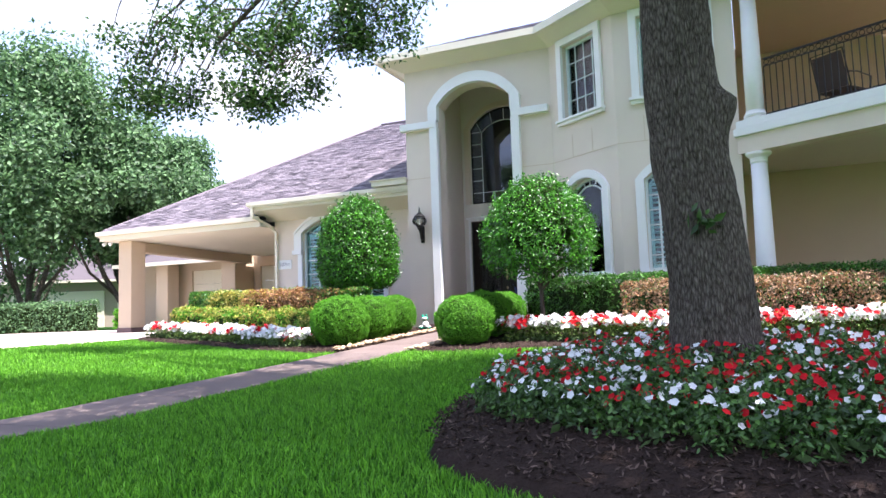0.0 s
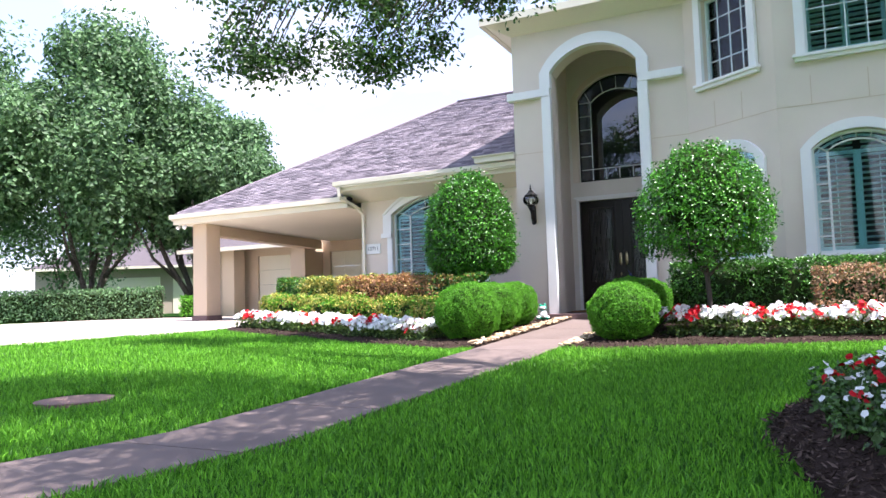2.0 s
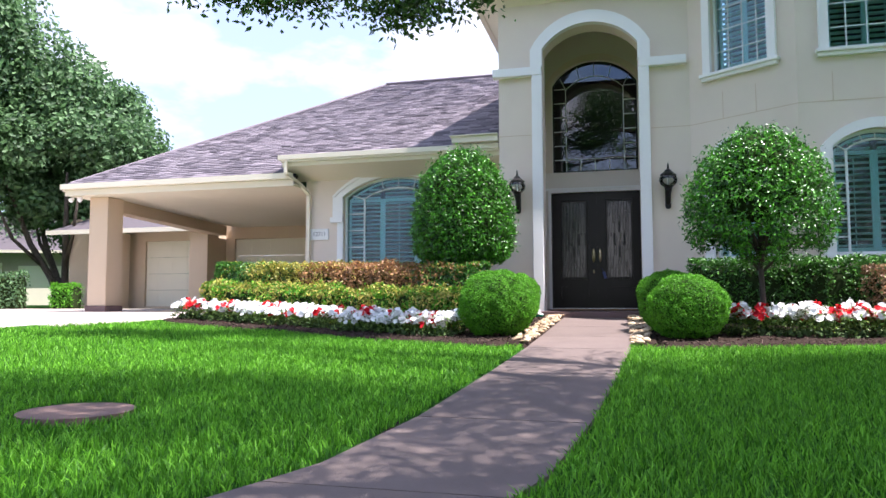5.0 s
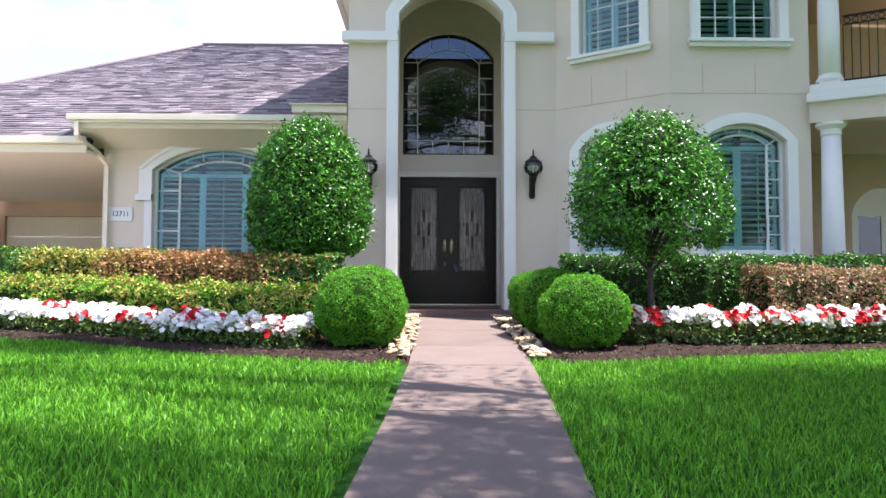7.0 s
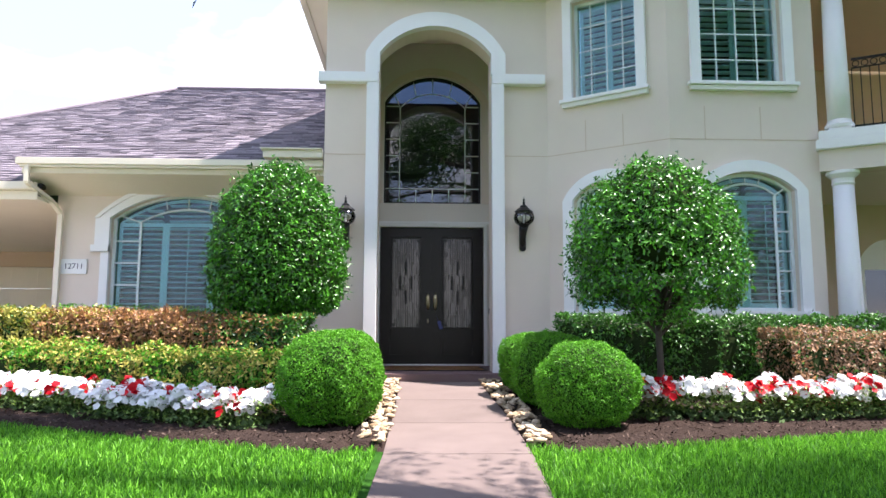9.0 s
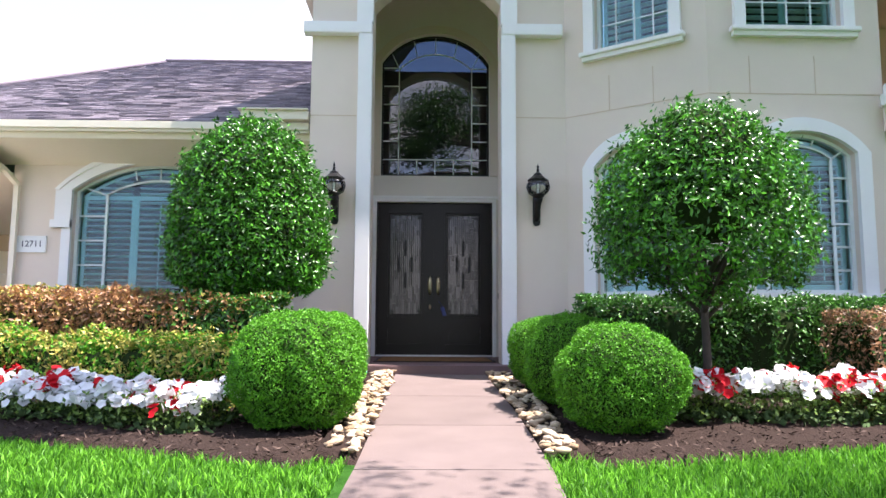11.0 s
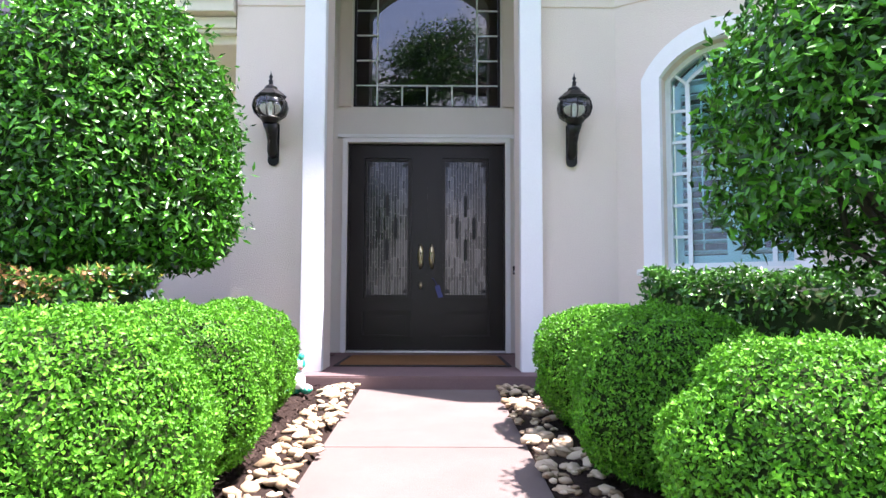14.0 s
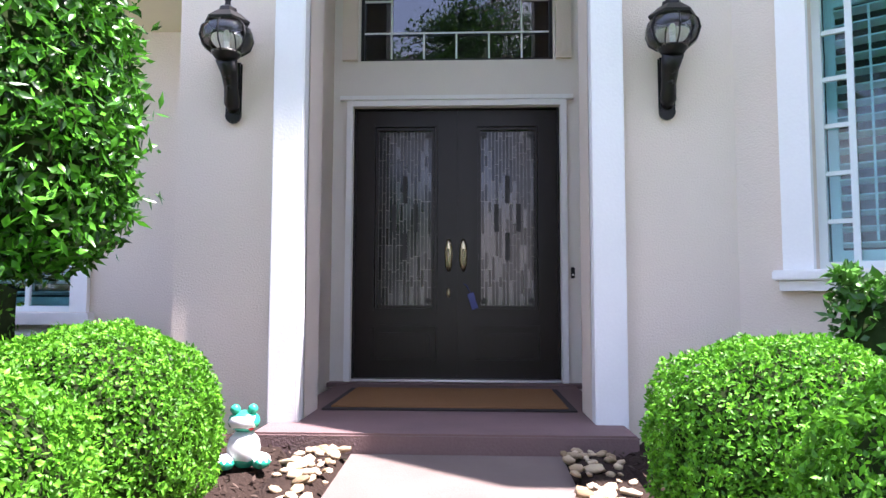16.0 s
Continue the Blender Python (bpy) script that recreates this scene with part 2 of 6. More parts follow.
# ---- building helpers ----
GROUND_Y = (-70, -16, -12, -10.9, -6.6, -2.47, 0, 60)
GROUND_Z = (-0.50, -0.42, -0.27, -0.19, 0.02, 0.20, 0.25, 0.27)


def ground_zs(x, y):
    """Height of the lawn: it falls towards the street, and lies flatter beside the driveway."""
    base = np.interp(y, GROUND_Y, GROUND_Z)
    flat = np.interp(y, (-70, -17, -8, -4, 60), (-0.50, -0.30, 0.14, 0.27, 0.32))
    k = np.clip((-2.5 - x) / 5.5, 0.0, 1.0)
    return base * (1 - k) + flat * k


def ground_z(x, y):
    return float(ground_zs(x, y))


def part(name, bm, material, parent=None, label="", smooth=False, weld=False):
    """Links a bmesh as one mesh object, under parent if given."""
    me = bpy.data.meshes.new(name)
    if weld:
        bmesh.ops.remove_doubles(bm, verts=bm.verts, dist=0.0004)
    bm.normal_update()
    bm.to_mesh(me)
    bm.free()
    if smooth:
        me.polygons.foreach_set("use_smooth", [True] * len(me.polygons))
    me.materials.append(material)
    ob = new(name, me)
    if parent is not None:
        ob.parent = parent
    if label:
        ob["label"] = label
    return ob


def thing(name, m, label, category, group="", kind=""):
    ob = new(name)
    ob.matrix_basis = m if isinstance(m, Matrix) else pose(*m)
    return tagged(ob, label, category, group, kind)


def box(bm, x0, x1, y0, y1, z0, z1, m=None, bevel=0.0):
    vs = [bm.verts.new(Vector(p)) for p in ((x0, y0, z0), (x1, y0, z0), (x1, y1, z0), (x0, y1, z0), (x0, y0, z1), (x1, y0, z1), (x1, y1, z1), (x0, y1, z1))]
    fs = [bm.faces.new([vs[i] for i in f]) for f in ((3, 2, 1, 0), (4, 5, 6, 7), (0, 1, 5, 4), (1, 2, 6, 5), (2, 3, 7, 6), (3, 0, 4, 7))]
    if bevel:
        es = list({e for f in fs for e in f.edges})
        out = bmesh.ops.bevel(bm, geom=es, offset=bevel, segments=2, affect="EDGES")
        vs = list({v for f in out["faces"] for v in f.verts} | {v for v in vs if v.is_valid})
    if m is not None:
        for v in vs:
            v.co = m @ v.co
    return bm


def boxes(*specs, bevel=0.0):
    bm = bmesh.new()
    for s in specs:
        box(bm, *s, bevel=bevel)
    return bm


def prism(bm, pts, y0, y1, m=None):
    """Extrudes an outline of (x, z) points from y0 to y1."""
    a = [bm.verts.new((x, y0, z)) for x, z in pts]
    b = [bm.verts.new((x, y1, z)) for x, z in pts]
    n = len(pts)
    bm.faces.new(a)
    bm.faces.new(b[::-1])
    for i in range(n):
        bm.faces.new((a[i], b[i], b[(i + 1) % n], a[(i + 1) % n]))
    if m is not None:
        for v in a + b:
            v.co = m @ v.co
    return bm


def slabpoly(bm, pts, z0, z1):
    """Extrudes a plan outline of (x, y) points from z0 to z1."""
    a = [bm.verts.new((x, y, z0)) for x, y in pts]
    b = [bm.verts.new((x, y, z1)) for x, y in pts]
    n = len(pts)
    bm.faces.new(a[::-1])
    bm.faces.new(b)
    for i in range(n):
        bm.faces.new((a[i], a[(i + 1) % n], b[(i + 1) % n], b[i]))
    return bm


def lathe(bm, profile, n=20, m=None, flat=0):
    """Turns (radius, z) points about the z axis."""
    rings = []
    for r, z in profile:
        rings.append([bm.verts.new((max(r, 1e-4) * math.cos(2 * math.pi * i / n), max(r, 1e-4) * math.sin(2 * math.pi * i / n), z)) for i in range(n)])
    for a, b in zip(rings, rings[1:]):
        for i in range(n):
            bm.faces.new((a[i], a[(i + 1) % n], b[(i + 1) % n], b[i]))
    bm.faces.new(rings[0][::-1])
    bm.faces.new(rings[-1])
    if m is not None:
        for ring in rings:
            for v in ring:
                v.co = m @ v.co
    return bm


def tube(bm, pts, radii, n=8):
    """A tapered tube along points."""
    pts = [Vector(p) for p in pts]
    rings = []
    for i, p in enumerate(pts):
        d = (pts[min(i + 1, len(pts) - 1)] - pts[max(i - 1, 0)]).normalized()
        u = d.orthogonal().normalized() if i == 0 else (u - d * u.dot(d)).normalized()
        w = d.cross(u)
        r = radii[i] if hasattr(radii, "__len__") else radii
        rings.append([bm.verts.new(p + (u * math.cos(2 * math.pi * k / n) + w * math.sin(2 * math.pi * k / n)) * r) for k in range(n)])
    for a, b in zip(rings, rings[1:]):
        for k in range(n):
            bm.faces.new((a[k], a[(k + 1) % n], b[(k + 1) % n], b[k]))
    bm.faces.new(rings[0][::-1])
    bm.faces.new(rings[-1])
    return bm


def arch(x0, x1, z_spring, z_crown, n=16):
    """Points of a segmental arch from x1 to x0, over the top."""
    c, h, s = (x0 + x1) / 2, (x1 - x0) / 2, z_crown - z_spring
    r = (h * h + s * s) / (2 * s)
    cz = z_crown - r
    a = math.asin(min(1.0, h / r))
    return [(c + r * math.sin(a - 2 * a * i / n), cz + r * math.cos(a - 2 * a * i / n)) for i in range(n + 1)]


def arch_ring(bm, x0, x1, zs, zc, w, y0, y1, m=None, wz=None):
    """An arched band of width w outside the arch."""
    inn = arch(x0, x1, zs, zc)
    out = arch(x0 - w, x1 + w, zs, zc + (wz or w))
    for i in range(len(inn) - 1):
        prism(bm, [inn[i], out[i], out[i + 1], inn[i + 1]], y0, y1, m)
    return bm


def mesh_np(name, verts, faces, material, parent=None, label="", smooth=False):
    """Links arrays of verts (n, 3) and equal-sided faces (m, k) as one mesh."""
    me = bpy.data.meshes.new(name)
    k = faces.shape[1]
    me.vertices.add(len(verts))
    me.vertices.foreach_set("co", np.ascontiguousarray(verts, dtype=np.float32).ravel())
    me.loops.add(faces.size)
    me.loops.foreach_set("vertex_index", np.ascontiguousarray(faces, dtype=np.int32).ravel())
    me.polygons.add(len(faces))
    me.polygons.foreach_set("loop_start", np.arange(0, faces.size, k, dtype=np.int32))
    me.polygons.foreach_set("loop_total", np.full(len(faces), k, dtype=np.int32))
    if smooth:
        me.polygons.foreach_set("use_smooth", np.ones(len(faces), dtype=bool))
    me.update(calc_edges=True)
    me.materials.append(material)
    ob = new(name, me)
    if parent is not None:
        ob.parent = parent
    if label:
        ob["label"] = label
    return ob


def unit(v):
    return v / np.maximum(np.linalg.norm(v, axis=1, keepdims=True), 1e-9)


def leaf_arrays(pos, nrm, length, width, rng, spread=0.7, fold=0.25):
    """Pointed, folded leaves at pos, turned about nrm: six corners and four triangles each."""
    n = len(pos)
    d = unit(nrm + rng.normal(0, spread, (n, 3)))
    side = unit(np.cross(d, rng.normal(0, 1, (n, 3))))
    up = unit(np.cross(d, side))
    L = (length * rng.uniform(0.65, 1.25, n))[:, None]
    W = (width * rng.uniform(0.75, 1.2, n))[:, None]
    f = fold * W
    a = pos
    t = pos + side * L
    m1 = pos + side * L * 0.5 - d * f
    l1 = pos + side * L * 0.42 + up * W * 0.5
    r1 = pos + side * L * 0.42 - up * W * 0.5
    verts = np.stack([a, l1, t, r1, m1], axis=1).reshape(-1, 3)
    base = np.arange(n)[:, None, None] * 5
    tri = np.array([[0, 4, 1], [1, 4, 2], [2, 4, 3], [3, 4, 0]])[None]
    return verts, (base + tri).reshape(-1, 3)


# ---- ground ----
def ground_sheet():
    xs = np.unique(np.concatenate([np.linspace(-400, -32, 14), np.linspace(-32, 24, 113), np.linspace(24, 400, 14)]))
    ys = np.unique(np.concatenate([np.linspace(-400, -30, 14), np.linspace(-30, 16, 139), np.linspace(16, 400, 14)]))
    X, Y = np.meshgrid(xs, ys)
    Z = ground_zs(X, Y) - 0.012
    v = np.stack([X, Y, Z], -1).reshape(-1, 3)
    nx, ny = len(xs), len(ys)
    i = np.arange(nx * ny).reshape(ny, nx)
    f = np.stack([i[:-1, :-1], i[:-1, 1:], i[1:, 1:], i[1:, :-1]], -1).reshape(-1, 4)
    return tagged(mesh_np("ground", v, f, SOIL, smooth=True), "mown green lawn ground sloping up to the house", "ground", kind="structure")


ground_sheet()

WALK_Y = (-34.0, -24.0, -16.5, -13.0, -11.9, -10.9, -9.0, -7.2, -5.5, -3.7, -2.47)
WALK_L = (-5.8, -4.0, -2.35, -1.30, -0.85, -0.66, -0.56, -0.50, -0.49, -0.49, -0.49)
WALK_R = (-4.5, -2.7, -1.1, -0.12, 0.24, 0.38, 0.52, 0.62, 0.65, 0.63, 0.63)


def walk_edges(y):
    return float(np.interp(y, WALK_Y, WALK_L)), float(np.interp(y, WALK_Y, WALK_R))


def walkway():
    owner = thing("pavement", (0, 0, 0), "pinkish stained concrete front walkway of cast slabs", "walkway", kind="structure")
    joints = [-2.475, -4.35, -5.9, -7.25, -9.05, -10.92, -12.25, -14, -16, -18, -20, -22]
    for y1, y0 in zip(joints, joints[1:]):
        bm = bmesh.new()
        rows = [y0 + 0.006 + (y1 - y0 - 0.012) * i / 4 for i in range(5)]
        top, bot = [], []
        for y in rows:
            l, r = walk_edges(y)
            z = ground_z(0, y) + 0.02
            xs = [l + (r - l) * k / 3 for k in range(4)]
            top.append([bm.verts.new((x, y, z)) for x in xs])
            bot.append([bm.verts.new((x, y, z - 0.12)) for x in xs])
        for i in range(4):
            for k in range(3):
                bm.faces.new((top[i][k], top[i][k + 1], top[i + 1][k + 1], top[i + 1][k]))
            bm.faces.new((bot[i][0], top[i][0], top[i + 1][0], bot[i + 1][0]))
            bm.faces.new((top[i][3], bot[i][3], bot[i + 1][3], top[i + 1][3]))
        for k in range(3):
            bm.faces.new((bot[0][k], bot[0][k + 1], top[0][k + 1], top[0][k]))
            bm.faces.new((top[4][k], top[4][k + 1], bot[4][k + 1], bot[4][k]))
        es = [e for e in bm.edges if len(e.link_faces) == 2 and e.calc_face_angle() > 0.8]
        bmesh.ops.bevel(bm, geom=es, offset=0.008, segments=1, affect="EDGES")
        part("slab", bm, CONCRETE, owner)


walkway()


def draped(name, pts, lift, material, label, category, step=0.25):
    """A sheet that follows the ground inside a plan outline."""
    bm = bmesh.new()
    bm.faces.new([bm.verts.new((x, y, 0)) for x, y in pts])
    x0, x1 = min(p[0] for p in pts), max(p[0] for p in pts)
    y0, y1 = min(p[1] for p in pts), max(p[1] for p in pts)
    for n, a, b, axis in ((int((x1 - x0) / step), x0, x1, 0), (int((y1 - y0) / step), y0, y1, 1)):
        for i in range(1, n + 1):
            c = [0, 0, 0]
            c[axis] = a + (b - a) * i / (n + 1)
            no = [0, 0, 0]
            no[axis] = 1
            bmesh.ops.bisect_plane(bm, geom=bm.verts[:] + bm.edges[:] + bm.faces[:], plane_co=c, plane_no=no)
    for v in bm.verts:
        edge = any(len(e.link_faces) == 1 for e in v.link_edges)
        v.co.z = ground_z(v.co.x, v.co.y) + (lift(v.co.x, v.co.y) if not edge else -0.03)
    bm.normal_update()
    for f in bm.faces:
        if f.normal.z < 0:
            f.normal_flip()
    return tagged(part(name, bm, material, smooth=True), label, category, kind="structure")


DRIVE_POLY = [(-6.75, -4.73), (-7.01, -5.88), (-7.64, -7.1), (-8.59, -8.89), (-9.2, -12), (-9.8, -20), (-15, -20), (-14.5, -10), (-16.2, -5.6), (-19, -4.2), (-20.5, 0), (-20.5, 4.4), (-5.72, 4.4), (-5.72, -1.35)]
draped("road", DRIVE_POLY,
       lambda x, y: 0.012, DRIVE, "pale sunlit concrete driveway under the carport", "driveway", 0.9)


def bumpy(x, y):
    return 0.045 + 0.025 * noise.noise((x * 3, y * 3, 0)) + 0.018 * noise.noise((x * 11, y * 11, 3))


BED_L = [(-0.75, -2.5), (-0.75, -4.86), (-0.74, -7.0), (-0.90, -7.12), (-2.05, -6.72), (-3.15, -6.36), (-4.12, -6.06), (-5.3, -5.74), (-6.45, -5.36), (-6.85, -4.95), (-6.88, -3.91), (-6.62, -2.76), (-6.1, -1.2), (-1.75, -1.2), (-1.72, -2.1), (-1.1, -2.1)]
BED_R = [(0.85, -2.5), (1.2, -2.1), (1.7, -2.05), (3.34, -3.57), (5.41, -3.4), (11.41, -2.84), (11.56, -5.87), (9.27, -6.0), (7.3, -5.98), (4.3, -6.22), (2.3, -6.74), (1.25, -7.1), (0.90, -7.12), (0.89, -4.86)]
draped("ground_mulch", BED_L, bumpy, MULCH, "dark brown shredded mulch bed before the wing wall", "mulch", 0.14)
draped("ground_mulch", BED_R, bumpy, MULCH, "dark brown shredded mulch bed before the bay", "mulch", 0.14)
TREE_C = (5.22, -11.15)


def tree_bed_edge(a):
    return 2.10 + 0.10 * math.sin(3 * a + 1) + 0.05 * math.sin(7 * a)


def mound(x, y):
    d = math.hypot(x - TREE_C[0], y - TREE_C[1])
    return 0.05 + 0.30 * max(0.0, 1 - (d / 2.1) ** 2) + 0.02 * noise.noise((x * 9, y * 9, 0))


draped("ground_mulch", [(TREE_C[0] + tree_bed_edge(a) * math.cos(a), TREE_C[1] + tree_bed_edge(a) * math.sin(a)) for a in [2 * math.pi * i / 48 for i in range(48)]],
       mound, MULCH, "dark mulch mound round the oak trunk", "mulch", 0.12)
draped("ground_rock_strip", [(-0.475, -2.50), (-0.475, -4.5), (-0.475, -6.2), (-0.49, -7.05), (-0.80, -6.95), (-0.86, -5.8), (-0.84, -4.0), (-0.80, -2.50)], lambda x, y: 0.055, MULCH, "dark soil strip under river rocks beside the walkway", "soil", 0.1)
draped("ground_rock_strip", [(0.615, -2.50), (0.63, -4.5), (0.63, -6.2), (0.62, -7.05), (0.93, -6.95), (1.0, -5.8), (0.98, -4.0), (0.93, -2.50)], lambda x, y: 0.055, MULCH, "dark soil strip under river rocks beside the walkway", "soil", 0.1)

# dark cut soil edge where the lawn meets the walkway
EDGE_Y = [-7.1 - 0.5 * i for i in range(27)]
draped("ground_edge", [(float(np.interp(y, WALK_Y, WALK_L)) - 0.10, y) for y in EDGE_Y] + [(float(np.interp(y, WALK_Y, WALK_L)) - 0.004, y) for y in EDGE_Y[::-1]], lambda x, y: -0.005, MULCH, "dark cut soil edge between lawn and walkway", "soil", 0.3)

# ---- house shell ----
EAVE_Z = 6.30
T = 0.40
C1, C2, C3 = (1.75, -2.0), (3.27, -3.1), (5.40, -3.1)
ANG = math.degrees(math.atan2(C2[1] - C1[1], C2[0] - C1[0]))
LEN12 = math.dist(C1, C2)
BAY = pose(C1[0], C1[1], 0, 0, 0, ANG)
FRONT = pose(C2[0], C2[1], 0)
LEFT = pose(0, -1.08, 0)


def wall_with_openings(bm, x0, x1, z0, z1, openings, y0, y1, m=None):
    """A wall from x0 to x1 with arched or square openings (a, b, sill, spring, crown), in columns that do not overlap."""
    cols = {}
    for o in openings:
        cols.setdefault((o[0], o[1]), []).append(o)
    x = x0
    for (a, b), os in sorted(cols.items()):
        prism(bm, [(x, z0), (a, z0), (a, z1), (x, z1)], y0, y1, m)
        z = z0
        for (_, _, sill, spring, crown) in sorted(os, key=lambda o: o[2]):
            prism(bm, [(a, z), (b, z), (b, sill), (a, sill)], y0, y1, m)
            if crown > spring:
                pts = arch(a, b, spring, crown)
                for p, q in zip(pts, pts[1:]):
                    prism(bm, [q, p, (p[0], crown + 0.02), (q[0], crown + 0.02)], y0, y1, m)
                z = crown + 0.02
            else:
                z = crown
        prism(bm, [(a, z), (b, z), (b, z1), (a, z1)], y0, y1, m)
        x = b
    prism(bm, [(x, z0), (x1, z0), (x1, z1), (x, z1)], y0, y1, m)
    return bm


def structure(name, bm, material, label, category="wall"):
    return tagged(part(name, bm, material, weld=name.startswith("wall")), label, category, kind="structure")


W_LEFT = (-5.24, -2.86, 0.95, 2.74, 3.15)
W_BAY_LOW = (0.42, 1.46, 1.22, 2.88, 3.14)
W_BAY_UP = (0.44, 1.44, 4.45, 6.0, 6.0)
W_FRONT_LOW = (0.45, 1.74, 1.22, 2.90, 3.16)
W_FRONT_UP = (0.46, 1.66, 4.45, 6.0, 6.0)

structure("wall_tower", wall_with_openings(bmesh.new(), -1.70, 1.76, 0.0, EAVE_Z, [(-0.87, 0.87, 0.05, 5.22, 5.66)], -2.0, -2.0 + T), STUCCO, "beige stucco entry tower wall with tall arched opening")
structure("wall_bay", wall_with_openings(wall_with_openings(bmesh.new(), 0.0, LEN12, 0.0, 3.6, [W_BAY_LOW], 0.0, 0.3, BAY), 0.0, LEN12, 3.6, EAVE_Z, [W_BAY_UP], 0.0, 0.3, BAY), STUCCO, "beige stucco angled bay wall with two windows")
structure("wall_front", wall_with_openings(wall_with_openings(bmesh.new(), 0.0, C3[0] - C2[0], 0.0, 3.6, [W_FRONT_LOW], 0.0, 0.3, FRONT), 0.0, C3[0] - C2[0], 3.6, EAVE_Z, [W_FRONT_UP], 0.0, 0.3, FRONT), STUCCO, "beige stucco front wall with upper and lower windows")
structure("wall_left_wing", wall_with_openings(bmesh.new(), -6.12, -1.70, 0.0, 3.62, [W_LEFT], 0.0, 0.3, LEFT), STUCCO, "beige stucco low wing wall with wide arched window")
structure("wall_tower_side", boxes((-1.70, -1.40, -1.6, 7.6, 0.0, EAVE_Z)), STUCCO, "beige stucco tower side wall above the roof")
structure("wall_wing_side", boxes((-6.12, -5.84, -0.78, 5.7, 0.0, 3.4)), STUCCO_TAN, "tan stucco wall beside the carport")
structure("wall_house_rear", boxes((-1.4, 11.0, 7.6, 7.9, 0.0, EAVE_Z)), STUCCO, "plain stucco rear wall closing the house")
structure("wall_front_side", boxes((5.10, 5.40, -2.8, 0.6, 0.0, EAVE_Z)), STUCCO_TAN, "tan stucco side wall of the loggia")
bm = wall_with_openings(bmesh.new(), 5.40, 13.0, 0.0, EAVE_Z, [(8.2, 9.6, 0.28, 2.2, 2.75)], 0.6, 0.9)
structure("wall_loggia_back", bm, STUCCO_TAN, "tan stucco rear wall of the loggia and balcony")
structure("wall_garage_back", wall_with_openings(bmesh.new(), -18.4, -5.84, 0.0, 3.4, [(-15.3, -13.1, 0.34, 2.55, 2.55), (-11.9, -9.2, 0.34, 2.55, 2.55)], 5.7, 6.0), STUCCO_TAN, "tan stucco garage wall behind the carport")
# vestibule
structure("wall_vestibule_left", boxes((-1.40, -1.12, -1.6, 0.0, 0.0, 6.27)), STUCCO, "beige stucco side wall of the entry porch")
structure("wall_vestibule_right", boxes((1.12, 1.40, -1.6, 0.0, 0.0, 6.27)), STUCCO, "beige stucco side wall of the entry porch")
structure("ceiling_vestibule", boxes((-1.39, 1.39, -1.6, 0.24, 6.265, 6.32)), STUCCO, "plain stucco porch ceiling", "ceiling")
D0 = 0.36
bm = bmesh.new()
prism(bm, [(-1.4, 0), (-0.93, 0), (-0.93, 2.80), (-1.4, 2.80)], 0.0, 0.25)
prism(bm, [(0.93, 0), (1.4, 0), (1.4, 2.80), (0.93, 2.80)], 0.0, 0.25)
wall_with_openings(bm, -1.40, 1.40, 2.80, 6.26, [(-0.88, 0.88, 3.24, 5.14, 5.62)], 0.0, 0.25)
structure("wall_entry", bm, SURROUND, "pale stucco entry wall round the double door")
structure("floor_porch", boxes((-1.04, 1.04, -2.47, 0.0, 0.05, 0.325), (-1.14, 1.14, -0.14, 0.24, 0.3, 0.335), bevel=0.012), PORCH, "dark red-brown stained concrete porch step", "step")

# stucco expansion joints: thin proud strips, darker tan standing in for groove shadow
bm = bmesh.new()
box(bm, -1.70, -1.08, -2.004, -1.99, 3.62, 3.632)
box(bm, 1.08, 1.75, -2.004, -1.99, 3.62, 3.632)
box(bm, 0.0, LEN12, -0.004, 0.01, 3.62, 3.632, BAY)
box(bm, 0.0, 2.13, -0.004, 0.01, 3.62, 3.632, FRONT)
for s in (0.62, 1.2):
    box(bm, s, s + 0.01, -0.004, 0.01, 3.632, 4.1, BAY)
box(bm, 0.5, 0.51, -0.004, 0.01, 3.632, 4.1, FRONT)
box(bm, 1.3, 1.31, -0.004, 0.01, 3.632, 4.1, FRONT)
structure("trim_joint", bm, STUCCO_TAN, "thin expansion joints in the stucco", "trim")

# ---- entry trim ----
bm = bmesh.new()
for s in (-1, 1):
    x0, x1 = sorted((s * 0.87, s * 1.06))
    box(bm, x0, x1, -2.12, -1.97, 0.27, 4.74, bevel=0.008)
structure("trim_pilaster", bm, TRIM, "white painted entry pilasters", "trim")
bm = bmesh.new()
box(bm, -1.80, -0.88, -2.13, -1.96, 4.74, 4.90, bevel=0.008)
box(bm, 0.88, 1.70, -2.13, -1.96, 4.74, 4.90, bevel=0.008)
structure("trim_band", bm, TRIM, "white moulded band beside the entry arch", "trim")
bm = bmesh.new()
arch_ring(bm, -0.865, 0.865, 5.22, 5.66, 0.22, -2.12, -1.97, wz=0.23)
prism(bm, [(-1.085, 4.90), (-0.865, 4.90), (-0.865, 5.22), (-1.085, 5.22)], -2.12, -1.97)
prism(bm, [(0.865, 4.90), (1.085, 4.90), (1.085, 5.22), (0.865, 5.22)], -2.12, -1.97)
structure("trim_arch", bm, TRIM, "white moulded arch over the entry", "trim")
bm = bmesh.new()
arch_ring(bm, -0.90, 0.90, 5.14, 5.63, 0.14, -0.045, -0.002)
for s in (-1, 1):
    x0, x1 = sorted((s * 0.90, s * 1.04))
    box(bm, x0, x1, -0.045, -0.002, 3.24, 5.14)
structure("trim_transom", bm, STUCCO, "stucco moulding round the transom window", "trim")
